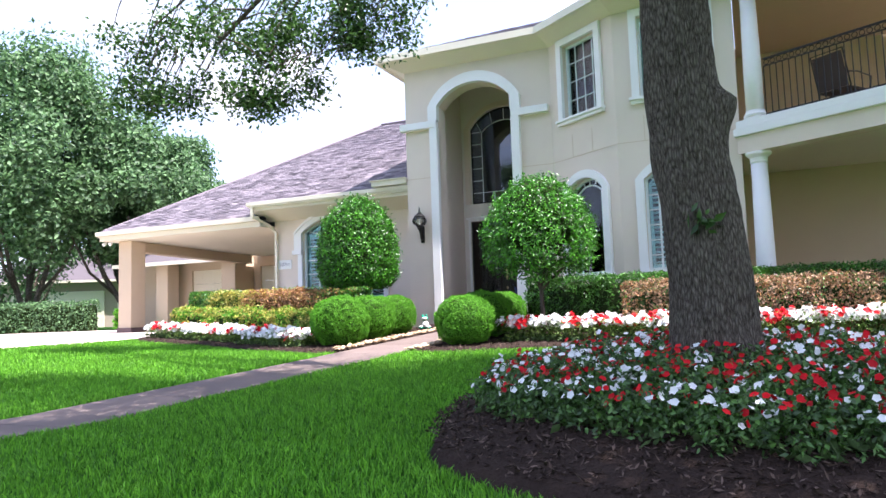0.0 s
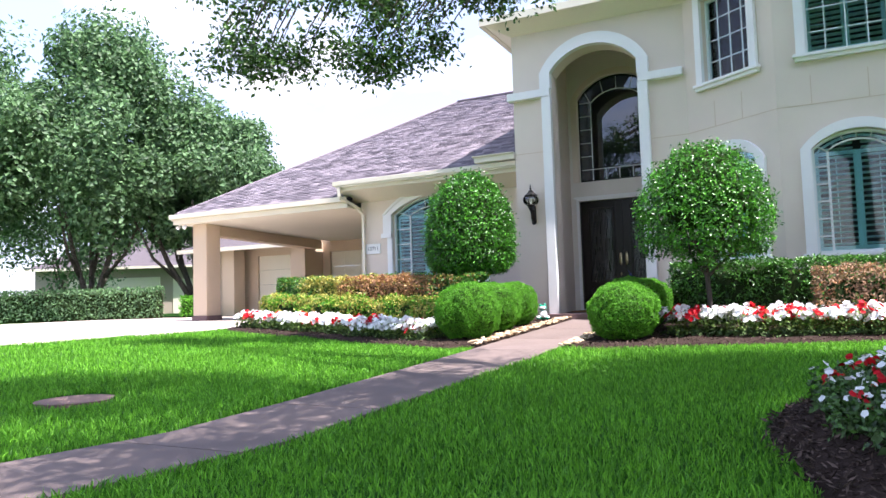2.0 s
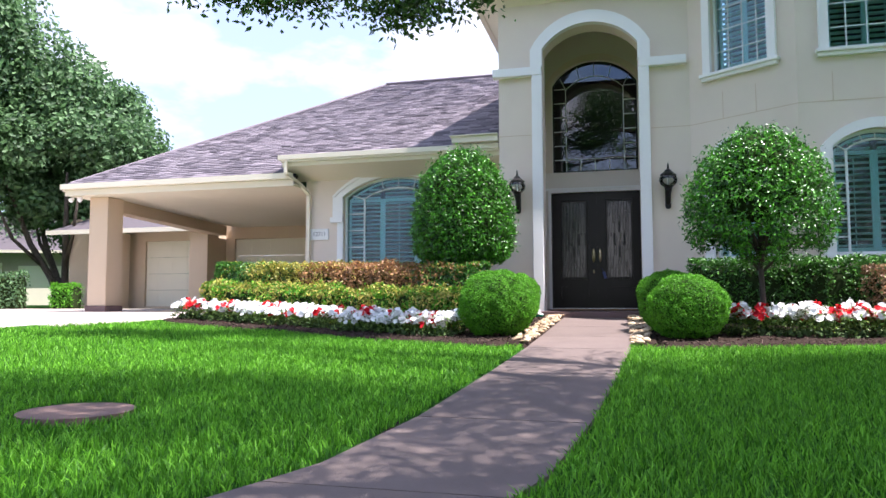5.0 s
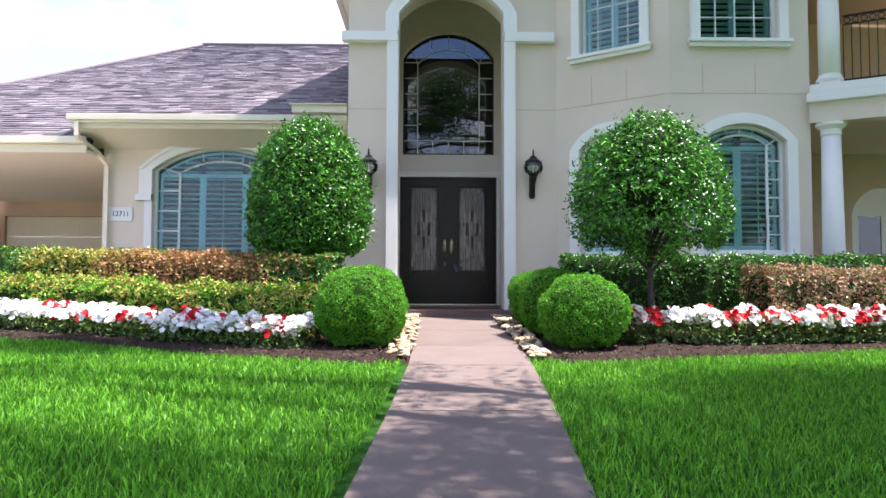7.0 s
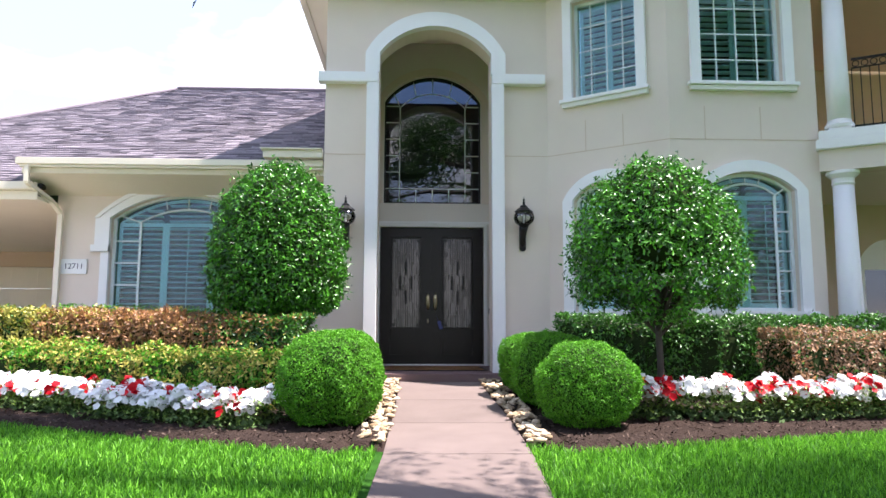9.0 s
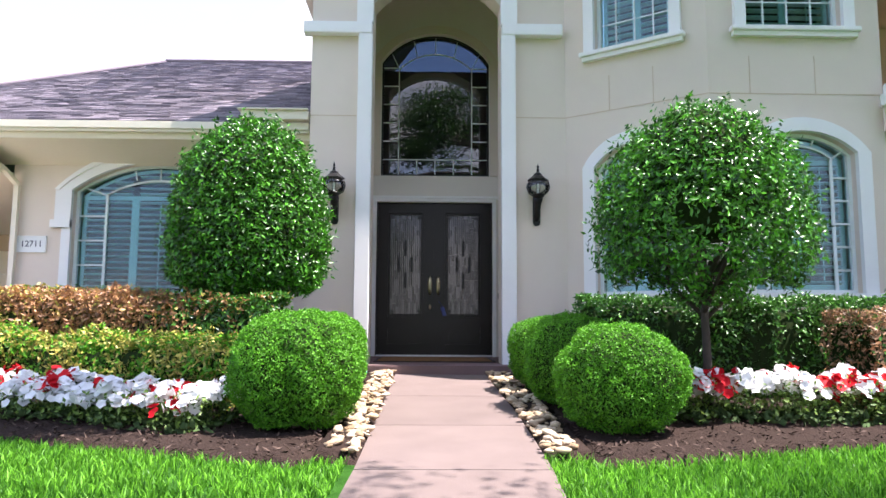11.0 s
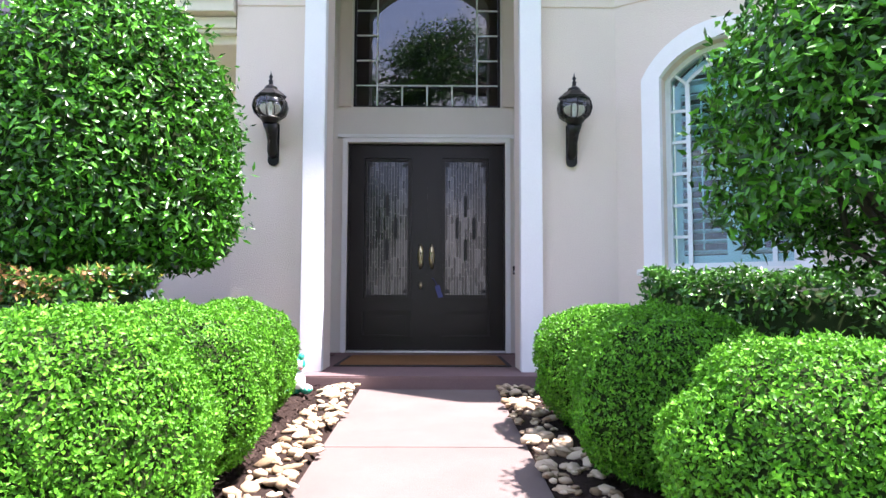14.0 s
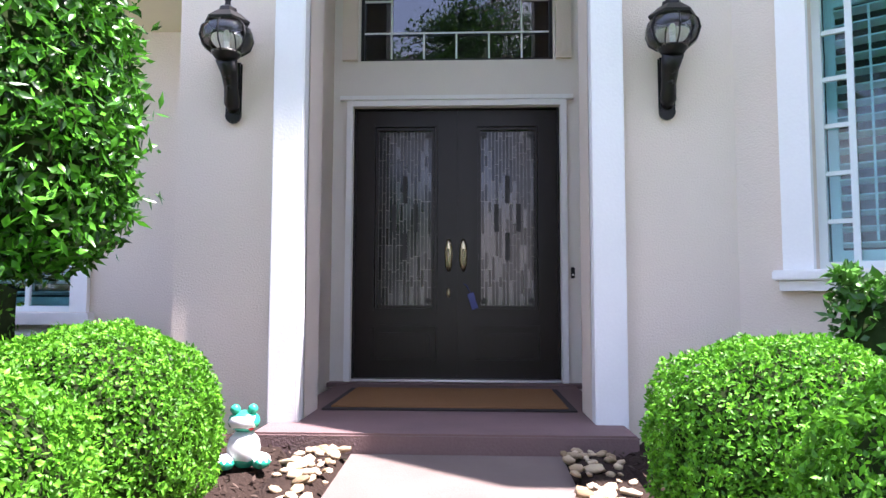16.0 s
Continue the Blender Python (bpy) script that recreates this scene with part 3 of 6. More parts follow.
bm = boxes((-0.99, -0.935, -0.05, -0.002, 0.335, 2.86), (0.935, 0.99, -0.05, -0.002, 0.335, 2.86), (-1.05, 1.05, -0.065, -0.002, 2.86, 2.90), (-0.935, 0.935, -0.05, -0.002, 2.805, 2.86), bevel=0.004)
structure("trim_door", bm, TRIM, "white painted casing of the entry door", "trim")


# ---- windows ----
def window(name, m, a, b, sill, spring, crown, cols, rows, label, trim_w=0.16, depth=0.14, ears=0.0, fan=False, sill_h=0.12, panels=2):
    """A window in a wall opening, facing -y in the frame m: frame, glass, muntins, shutters with louvres, outside trim and sill."""
    root = thing(name, m, label, "window", kind="structure")
    arched = crown > spring
    # outside trim
    bm = bmesh.new()
    zt = spring
    if ears:
        for s, x in ((-1, a), (1, b)):
            x0, x1 = sorted((x, x + s * trim_w))
            prism(bm, [(x0, sill), (x1, sill), (x1, ears), (x0, ears)], -0.05, -0.002)
            x0, x1 = sorted((x, x + s * (trim_w + 0.10)))
            prism(bm, [(x0, ears), (x1, ears), (x1, zt), (x0, zt)], -0.07, -0.002)
            x0, x1 = sorted((x, x + s * (trim_w + 0.15)))
            prism(bm, [(x0, ears), (x1, ears), (x1, ears + 0.11), (x0, ears + 0.11)], -0.09, -0.002)
        arch_ring(bm, a, b, spring, crown, trim_w + 0.10, -0.07, -0.002, wz=trim_w + 0.06)
        arch_ring(bm, a - 0.17, b + 0.17, spring, crown + 0.14, 0.07, -0.10, -0.07, wz=0.07)
    else:
        for s, x in ((-1, a), (1, b)):
            x0, x1 = sorted((x, x + s * trim_w))
            prism(bm, [(x0, sill), (x1, sill), (x1, zt), (x0, zt)], -0.07, -0.002)
        if arched:
            arch_ring(bm, a, b, spring, crown, trim_w, -0.07, -0.002)
        else:
            prism(bm, [(a - trim_w, crown), (b + trim_w, crown), (b + trim_w, crown + trim_w), (a - trim_w, crown + trim_w)], -0.07, -0.002)
    part("trim", bm, TRIM, root, "white stucco trim")
    bm = bmesh.new()
    box(bm, a - trim_w - 0.05, b + trim_w + 0.05, -0.12, -0.003, sill - sill_h * 0.5, sill - 0.003, bevel=0.008)
    box(bm, a - trim_w - 0.02, b + trim_w + 0.02, -0.08, -0.003, sill - sill_h, sill - sill_h * 0.5 - 0.002)
    part("window_sill", bm, TRIM, root)
    # frame lining the opening
    fw = 0.045
    bm = bmesh.new()
    prism(bm, [(a, sill), (a + fw, sill), (a + fw, spring), (a, spring)], depth - 0.05, depth + 0.03)
    prism(bm, [(b - fw, sill), (b, sill), (b, spring), (b - fw, spring)], depth - 0.05, depth + 0.03)
    prism(bm, [(a + fw, sill), (b - fw, sill), (b - fw, sill + fw), (a + fw, sill + fw)], depth - 0.05, depth + 0.03)
    if arched:
        arch_ring(bm, a + fw, b - fw, spring, crown - fw, fw * 0.98, depth - 0.05, depth + 0.03)
    else:
        prism(bm, [(a + fw, crown - fw), (b - fw, crown - fw), (b - fw, crown), (a + fw, crown)], depth - 0.05, depth + 0.03)
    part("window_frame", bm, SASH, root)
    # pane
    pts = [(a + fw, sill + fw), (b - fw, sill + fw)] + (arch(a + fw, b - fw, spring, crown - fw) if arched else [(b - fw, crown - fw), (a + fw, crown - fw)])
    bm = prism(bmesh.new(), pts, depth, depth + 0.006)
    g = part("pane", bm, GLASS, root, "clear glass reflecting the sky")
    g.visible_shadow = False

    def top_at(x):
        if not arched:
            return crown - fw
        c, h, s = (a + b) / 2, (b - a) / 2, crown - spring
        r = (h * h + s * s) / (2 * s)
        return crown - r + math.sqrt(max(r * r - (x - c) ** 2, 0)) - fw

    # muntins before the glass
    mw, w = 0.018, b - a
    xs = [a + w * i / cols for i in range(1, cols)]
    zs = [sill + (spring - sill) * i / rows for i in range(1, rows + 1)]
    if fan:
        zf = spring - 0.05
        for x in (a + w * 0.18, b - w * 0.18):
            part("muntin", prism(bmesh.new(), [(x - mw, sill + fw), (x + mw, sill + fw), (x + mw, zf), (x - mw, zf)], depth - 0.03, depth - 0.004), SASH, root)
        for z in zs[:-1]:
            for x0, x1 in ((a + fw, a + w * 0.18 - mw), (b - w * 0.18 + mw, b - fw)):
                part("muntin", prism(bmesh.new(), [(x0, z - mw * 0.7), (x1, z - mw * 0.7), (x1, z + mw * 0.7), (x0, z + mw * 0.7)], depth - 0.03, depth - 0.004), SASH, root)
        bm = bmesh.new()
        arch_ring(bm, a + w * 0.18, b - w * 0.18, zf, crown - (crown - spring) * 0.62, 0.03, depth - 0.03, depth - 0.004)
        part("muntin", bm, SASH, root)
        for x0, x1, z0 in ((a + w * 0.18, a + fw, zf), (b - w * 0.18, b - fw, zf)):
            bm = bmesh.new()
            tube(bm, [(x0, depth - 0.017, z0), (x1, depth - 0.017, z0 + 0.13)], 0.014, 6)
            part("muntin", bm, SASH, root)
        for k in (-0.12, 0.0, 0.12):
            x = (a + b) / 2 + k * w * 1.2
            z0 = crown - (crown - spring) * 0.62 + 0.02
            bm = bmesh.new()
            tube(bm, [(x, depth - 0.017, z0), (x + k * 0.25, depth - 0.017, top_at(x + k * 0.25))], 0.011, 6)
            part("muntin", bm, SASH, root)
    else:
        for x in xs:
            part("muntin", prism(bmesh.new(), [(x - mw / 2, sill + fw), (x + mw / 2, sill + fw), (x + mw / 2, top_at(x)), (x - mw / 2, top_at(x))], depth - 0.02, depth - 0.004), SASH, root)
        for z in zs[:-1]:
            part("muntin", prism(bmesh.new(), [(a + fw, z - mw / 2), (b - fw, z - mw / 2), (b - fw, z + mw / 2), (a + fw, z + mw / 2)], depth - 0.026, depth - 0.0205), SASH, root)
    # plantation shutters behind the glass
    ys = depth + 0.07
    pw = (b - a - 2 * fw) / panels
    for i in range(panels):
        x0, x1 = a + fw + pw * i, a + fw + pw * (i + 1)
        st = 0.055
        tops = top_at((x0 + x1) / 2) if arched else crown - fw
        zt = (spring - 0.04) if arched else crown - fw
        panel = part("shutter", boxes((x0, x0 + st, ys, ys + 0.03, sill + fw, zt), (x1 - st, x1, ys, ys + 0.03, sill + fw, zt), (x0 + st, x1 - st, ys, ys + 0.03, sill + fw, sill + fw + 0.07), (x0 + st, x1 - st, ys, ys + 0.03, zt - 0.06, zt)), SHUTTER, root, "white plantation shutter panel")
        n = max(4, int((zt - sill - 0.2) / 0.085))
        me = None
        for k in range(n):
            z = sill + fw + 0.10 + (zt - sill - fw - 0.20) * k / (n - 1)
            if me is None:
                lv = part("slat", boxes((x0 + st, x1 - st, -0.038, 0.038, -0.005, 0.005)), SHUTTER, panel)
                me = lv.data
            else:
                lv = new("slat", me)
                lv.parent = panel
            lv.matrix_basis = pose(0, ys + 0.015, z, -14 if sill > 3 else -15, 0, 0)
        part("tilt_rod", boxes(((x0 + x1) / 2 - 0.006, (x0 + x1) / 2 + 0.006, ys - 0.034, ys - 0.024, sill + fw + 0.12, zt - 0.1)), SHUTTER, panel)
        if arched:
            # louvres go on up into the arch, shortened to its curve
            head = bmesh.new()
            k = 0
            while zt + 0.03 + 0.085 * k < crown - fw - 0.05:
                z = zt + 0.03 + 0.085 * k
                xs_in = [x0 + st + (x1 - x0 - 2 * st) * q / 40 for q in range(41)]
                xs_in = [x for x in xs_in if top_at(x) - 0.04 > z + 0.03]
                if len(xs_in) > 4:
                    box(head, xs_in[0], xs_in[-1], -0.038, 0.038, -0.005, 0.005, pose(0, ys + 0.015, z, -15, 0, 0))
                k += 1
            if len(head.verts):
                part("arched_slats", head, SHUTTER, panel)
            else:
                head.free()
    if arched:
        bm = bmesh.new()
        arch_ring(bm, a + fw + 0.045, b - fw - 0.045, spring - 0.05, crown - fw - 0.05, 0.045, ys, ys + 0.03)
        part("shutter_head", bm, SHUTTER, root, "curved shutter frame")
    # near-black panel, its colour standing in for the dim room behind
    part("room_back", boxes((a - 0.1, b + 0.1, depth + 0.55, depth + 0.58, sill - 0.1, crown + 0.1)), ROOM_SHADE, root, "near-black panel standing in for room shade between the slats")
    return root


window("window_1", LEFT, *W_LEFT, 3, 5, "wide arched window with teal-tinted plantation shutters", trim_w=0.13, ears=2.19, sill_h=0.2, fan=True, panels=3)
window("window_2", BAY, *W_BAY_LOW, 2, 6, "arched lower bay window with plantation shutters", fan=True)
window("window_3", BAY, *W_BAY_UP, 4, 4, "square-headed upper bay window with plantation shutters", trim_w=0.14)
window("window_4", FRONT, *W_FRONT_LOW, 2, 6, "arched lower front window with plantation shutters", fan=True)
window("window_5", FRONT, *W_FRONT_UP, 4, 4, "square-headed upper front window with plantation shutters", trim_w=0.14)


def transom():
    root = thing("window_6", (0, 0, 0), "tall arched transom window with dark glass and white grid", "window", kind="structure")
    a, b, sill, spring, crown = -0.88, 0.88, 3.24, 5.14, 5.62
    bm = bmesh.new()
    for x0, x1 in ((a, a + 0.03), (b - 0.03, b)):
        box(bm, x0, x1, 0.04, 0.12, sill, spring)
    box(bm, a + 0.03, b - 0.03, 0.04, 0.12, sill, sill + 0.03)
    arch_ring(bm, a + 0.03, b - 0.03, spring, crown - 0.03, 0.029, 0.04, 0.12)
    part("window_frame", bm, BLACK, root, "dark metal frame")
    pts = [(a + 0.03, sill + 0.03), (b - 0.03, sill + 0.03)] + arch(a + 0.03, b - 0.03, spring, crown - 0.03)
    g = part("pane", prism(bmesh.new(), pts, 0.08, 0.088), DARKGLASS, root, "dark glass mirroring trees and sky")
    g.visible_shadow = False
    h = 0.008
    for s in (-1, 1):
        part("muntin", boxes((s * 0.60 - h, s * 0.60 + h, 0.055, 0.075, sill + 0.03, 5.03)), SASH, root)
    part("muntin", boxes((a + 0.03, b - 0.03, 0.050, 0.0545, sill + 0.27, sill + 0.286)), SASH, root)
    for i in range(1, 6):
        z = sill + 0.27 + 0.31 * i
        for s in (-1, 1):
            x0, x1 = sorted((s * 0.61, s * 0.85))
            part("muntin", boxes((x0, x1, 0.055, 0.075, z, z + 0.015)), SASH, root)
    for x in (-0.3, 0.0, 0.3):
        part("muntin", boxes((x - h, x + h, 0.055, 0.075, sill + 0.03, sill + 0.27)), SASH, root)
    bm = bmesh.new()
    arch_ring(bm, -0.60, 0.60, 5.03, 5.30, 0.016, 0.055, 0.075)
    part("muntin", bm, SASH, root)
    for k in (-2, -1, 0, 1, 2):
        x0, x1 = k * 0.30, k * 0.36
        z0 = 5.305 - 0.25 * (abs(x0) / 0.6) ** 2
        z1 = 5.60 - 0.44 * (abs(x1) / 0.88) ** 2
        bm = bmesh.new()
        tube(bm, [(x0, 0.065, z0), (x1, 0.065, z1)], 0.008, 6)
        part("muntin", bm, SASH, root)
    # hall darkness put into the colour of one flat panel
    part("room_back", boxes((-1.3, 1.3, 3.0, 3.05, 0.3, 6.1)), ROOM_SHADE, root, "near-black panel standing in for the dim entrance hall")
    return root


transom()


# ---- entry door ----
def entry_door():
    for s in (-1, 1):
        root = thing("door_1" if s < 0 else "door_2", (0, 0.06, D0), "espresso wood entry door leaf with leaded glass", "door", "entry door leaves", "structure")
        x_in, x_out = s * 0.004, s * 0.915
        x0, x1 = sorted((x_in, x_out))
        ga, gb = sorted((s * 0.195, s * 0.735))
        gz0, gz1 = 0.62, 2.27
        bm = bmesh.new()
        box(bm, x0, ga, 0, 0.05, 0.0, 2.43)
        box(bm, gb, x1, 0, 0.05, 0.0, 2.43)
        box(bm, ga, gb, 0, 0.05, 0.0, gz0)
        box(bm, ga, gb, 0, 0.05, gz1, 2.43)
        part("leaf", bm, DOORWOOD, root)
        bm = bmesh.new()
        for k, (o, y) in enumerate(((0.0, -0.034), (0.030, -0.018))):
            w = 0.026
            box(bm, ga - w + o, ga + o, y, 0.0, gz0 - w + o, gz1 + w - o, bevel=0.004)
            box(bm, gb - o, gb + w - o, y, 0.0, gz0 - w + o, gz1 + w - o, bevel=0.004)
            box(bm, ga + o, gb - o, y, 0.0, gz0 - w + o, gz0 + o, bevel=0.004)
            box(bm, ga + o, gb - o, y, 0.0, gz1 - o, gz1 + w - o, bevel=0.004)
        part("glass_moulding", bm, DOORWOOD, root)
        # raised panel
        bm = bmesh.new()
        pa, pb, pz0, pz1 = ga - 0.03, gb + 0.03, 0.145, 0.475
        box(bm, pa, pb, -0.044, 0.0, pz0, pz0 + 0.034, bevel=0.014)
        box(bm, pa, pb, -0.044, 0.0, pz1 - 0.034, pz1, bevel=0.014)
        box(bm, pa, pa + 0.034, -0.0435, 0.0, pz0 + 0.03, pz1 - 0.03, bevel=0.014)
        box(bm, pb - 0.034, pb, -0.0435, 0.0, pz0 + 0.03, pz1 - 0.03, bevel=0.014)
        box(bm, pa + 0.07, pb - 0.07, -0.030, 0.0, pz0 + 0.07, pz1 - 0.07, bevel=0.024)
        part("raised_panel", bm, DOORWOOD, root)
        # leaded panel of bevelled strips
        part("glass_panel", boxes((ga + 0.003, gb - 0.003, 0.022, 0.028, gz0 + 0.003, gz1 - 0.003)), LEADED, root, "dark leaded glass")
        rng = random.Random(5)
        strips, bevels = bmesh.new(), bmesh.new()
        n = 15
        cw = (gb - ga - 0.06) / n
        for c in range(n):
            z = gz0 + 0.03
            xx = ga + 0.03 + cw * (c if s < 0 else n - 1 - c)
            while z < gz1 - 0.04:
                h = rng.choice((0.10, 0.16, 0.22, 0.30))
                z1 = min(z + h, gz1 - 0.03)
                if (c * 7 + int(z * 10)) % 3:
                    prism(bevels, [(xx + 0.006, z + 0.006), (xx + cw - 0.006, z + 0.006), (xx + cw - 0.006, z1 - 0.006), (xx + 0.006, z1 - 0.006)], 0.014 + rng.uniform(0, 0.003), 0.0215, None)
                box(strips, xx, xx + cw, 0.0125, 0.0135, z1 - 0.003, z1 + 0.003)
                z = z1
            box(strips, xx - 0.0025, xx + 0.0025, 0.010, 0.0125, gz0 + 0.02, gz1 - 0.02)
        part("came", strips, LEAD, root, "lead cames")
        part("bevelled_strips", bevels, BEVEL, root, "bevelled clear glass strips")
        bm = bmesh.new()
        mid = (ga + gb) / 2
        for dx, dz in ((0, 0.26), (-0.10, -0.0), (0.10, 0.0), (0, -0.26)):
            box(bm, mid + dx - 0.02, mid + dx + 0.02, 0.004, 0.010, 1.44 + dz - 0.125, 1.44 + dz + 0.125)
        for dx in (ga + 0.055, gb - 0.055):
            for dz in (gz0 + 0.07, gz1 - 0.07):
                box(bm, -0.022, 0.022, 0.004, 0.010, -0.022, 0.022, pose(dx, 0, dz, 0, 45, 0))
        part("dark_inlay", bm, BLACK, root, "black glass inlays")
        # handle set
        hx = s * 0.066
        bm = bmesh.new()
        lathe(bm, [(0.0, 0), (0.034, 0.002), (0.036, 0.008), (0.026, 0.014), (0.0, 0.016)], 20, pose(hx, -0.001, 1.10, 90) @ Matrix.Diagonal((1, 4.2, 1, 1)))
        bmesh.ops.translate(bm, vec=(0, 0, 0), verts=bm.verts)
        handle = part("handle", bm, BRASS, root, "aged brass handle plate", smooth=True)
        bm = bmesh.new()
        tube(bm, [(hx, -0.016, 1.15), (hx, -0.055, 1.12), (hx, -0.065, 1.05), (hx, -0.055, 0.99), (hx, -0.016, 0.96)], [0.008, 0.010, 0.011, 0.010, 0.008], 10)
        part("grip", bm, BRASS, handle, smooth=True)
        if s < 0:
            bm = bmesh.new()
            lathe(bm, [(0, 0), (0.02, 0.001), (0.02, 0.007), (0, 0.009)], 16, pose(hx, -0.001, 0.76, 90) @ Matrix.Diagonal((1, 2.2, 1, 1)))
            part("keyhole_plate", bm, BRASS, root, smooth=True)
        part("hinge_stile", boxes((x_out - 0.004 if s > 0 else x_out, x_out if s > 0 else x_out + 0.004, -0.006, 0.0, 0.0, 2.43)), DOORWOOD, root)
    part_ob = tagged(part("door_frame", boxes((-0.934, -0.916, 0.02, 0.16, 0.335, 2.80), (0.916, 0.934, 0.02, 0.16, 0.335, 2.80), (-0.916, 0.916, 0.02, 0.16, 2.792, 2.804), (-0.012, 0.012, 0.045, 0.058, 0.36, 2.79)), DOORWOOD), "espresso wood frame of the entry door", "door frame", kind="structure")
    tagged(part("door_sill", boxes((-0.93, 0.93, -0.02, 0.14, 0.3355, 0.357), bevel=0.006), SILVER), "brushed aluminium threshold under the doors", "threshold", kind="structure")


entry_door()


# ---- roofs and eaves ----
def roof_sheet(name, corners, label, thick=0.06):
    bm = bmesh.new()
    a = [bm.verts.new(p) for p in corners]
    b = [bm.verts.new((p[0], p[1], p[2] - thick)) for p in corners]
    bm.faces.new(a)
    bm.faces.new(b[::-1])
    n = len(a)
    for i in range(n):
        bm.faces.new((a[i], b[i], b[(i + 1) % n], a[(i + 1) % n]))
    bmesh.ops.recalc_face_normals(bm, faces=bm.faces)
    return tagged(part(name, bm, UNDERLAY), label, "roof", kind="structure")


SHINGLE_ONE = shader("shingle_piece", (0.185, 0.16, 0.185), 0.95, grain=0.35, grain_size=160, obj=0.32, bump=0.5, stain=0.15, stain_size=0.6, spec=0.2, tint=(0.265, 0.228, 0.25))


def shingles(parent, origin, along, up, width_at, rows, seed, course=0.145, pieces=None):
    """Courses of overlapping tabs on a roof plane; width_at gives the run along the eave at a height."""
    rng = np.random.default_rng(seed)
    o, u, w = Vector(origin), Vector(along).normalized(), Vector(up).normalized()
    nrm = u.cross(w).normalized()
    if nrm.z < 0:
        nrm = -nrm
    V, F = [], []
    k = 0
    single = 0
    for r in range(rows):
        a, b = width_at(r * course)
        s = a - rng.uniform(0, 0.3)
        while s < b:
            L = rng.uniform(0.16, 0.42)
            s0, s1 = max(s, a), min(s + L - 0.006, b)
            if s1 - s0 > 0.03:
                t = rng.uniform(0.014, 0.030)
                h0, h1 = r * course - rng.uniform(0.0, 0.018), (r + 1) * course + 0.02
                p = [o + u * s0 + w * h0, o + u * s1 + w * h0, o + u * s1 + w * h1, o + u * s0 + w * h1]
                top = [p[0] + nrm * t, p[1] + nrm * t, p[2] + nrm * 0.004, p[3] + nrm * 0.004]
                if pieces and single < 295 and pieces[0] < s0 < pieces[1] and 9 <= r < 38:
                    mesh_np("shingle", np.array([tuple(q) for q in top + p[:2]]), np.array([(0, 1, 2, 3), (4, 5, 1, 0)]), SHINGLE_ONE, parent)
                    single += 1
                    s += L
                    continue
                V += [tuple(q) for q in top + p[:2]]
                F += [(k, k + 1, k + 2, k + 3), (k + 4, k + 5, k + 1, k), (k + 4, k, k + 3, k + 3), (k + 1, k + 5, k + 2, k + 2)][:2]
                k += 6
            s += L
    ob = mesh_np("shingles", np.array(V), np.array(F), SHINGLE, parent)
    ob["kind"] = "stuff"
    return ob


RIDGE_Y, RIDGE_Z = 6.6, 7.60
EAVE_Y, EAVE_Z1 = -1.86, 3.53
CP_Y, CP_Z, CP_X = -1.70, 3.20, -11.8
roof = roof_sheet("roof_wing", [(-6.38, EAVE_Y, EAVE_Z1), (-1.70, EAVE_Y, EAVE_Z1), (-1.70, RIDGE_Y, RIDGE_Z), (-6.93, RIDGE_Y, RIDGE_Z)], "purple-brown asphalt shingle roof of the low wing")
upv = Vector((0, RIDGE_Y - EAVE_Y, RIDGE_Z - EAVE_Z1))
full = upv.length
shingles(roof, (0, EAVE_Y, EAVE_Z1), (1, 0, 0), upv, lambda h: (-6.38 - 0.55 * h / full, -1.70), int(full / 0.145), 3, pieces=(-4.8, -1.72))
cp_roof = roof_sheet("roof_carport", [(CP_X, CP_Y, CP_Z), (-6.3, CP_Y, CP_Z), (-6.9, RIDGE_Y, RIDGE_Z - 0.03), (-6.93, RIDGE_Y, RIDGE_Z - 0.03)], "purple-brown asphalt shingle roof of the carport")
upc = Vector((0, RIDGE_Y - CP_Y, RIDGE_Z - 0.03 - CP_Z))
fullc = upc.length
shingles(cp_roof, (0, CP_Y, CP_Z), (1, 0, 0), upc, lambda h: (CP_X + (-6.93 - CP_X) * h / fullc, -6.3 - 0.6 * h / fullc), int(fullc / 0.145), 4)
roof_sheet("roof_wing_left", [(CP_X, CP_Y, CP_Z - 0.02), (-6.93, RIDGE_Y, RIDGE_Z - 0.04), (-6.93, RIDGE_Y + 1.0, RIDGE_Z - 0.04), (CP_X, 14.5, CP_Z - 0.02)], "hip side of the wing roof")
roof_sheet("roof_wing_back", [(-6.93, RIDGE_Y, RIDGE_Z - 0.05), (-1.70, RIDGE_Y, RIDGE_Z - 0.05), (-1.70, 14.5, CP_Z), (CP_X, 14.5, CP_Z)], "rear slope of the wing roof")
bm = bmesh.new()
tube(bm, [(-6.95, RIDGE_Y, RIDGE_Z + 0.03), (-1.70, RIDGE_Y, RIDGE_Z + 0.03)], 0.06, 6)
tube(bm, [(CP_X + 0.05, CP_Y + 0.05, CP_Z + 0.03), (-6.93, RIDGE_Y, RIDGE_Z + 0.02)], 0.035, 6)
structure("trim_ridge", bm, SHINGLE, "ridge cap shingles", "roof")

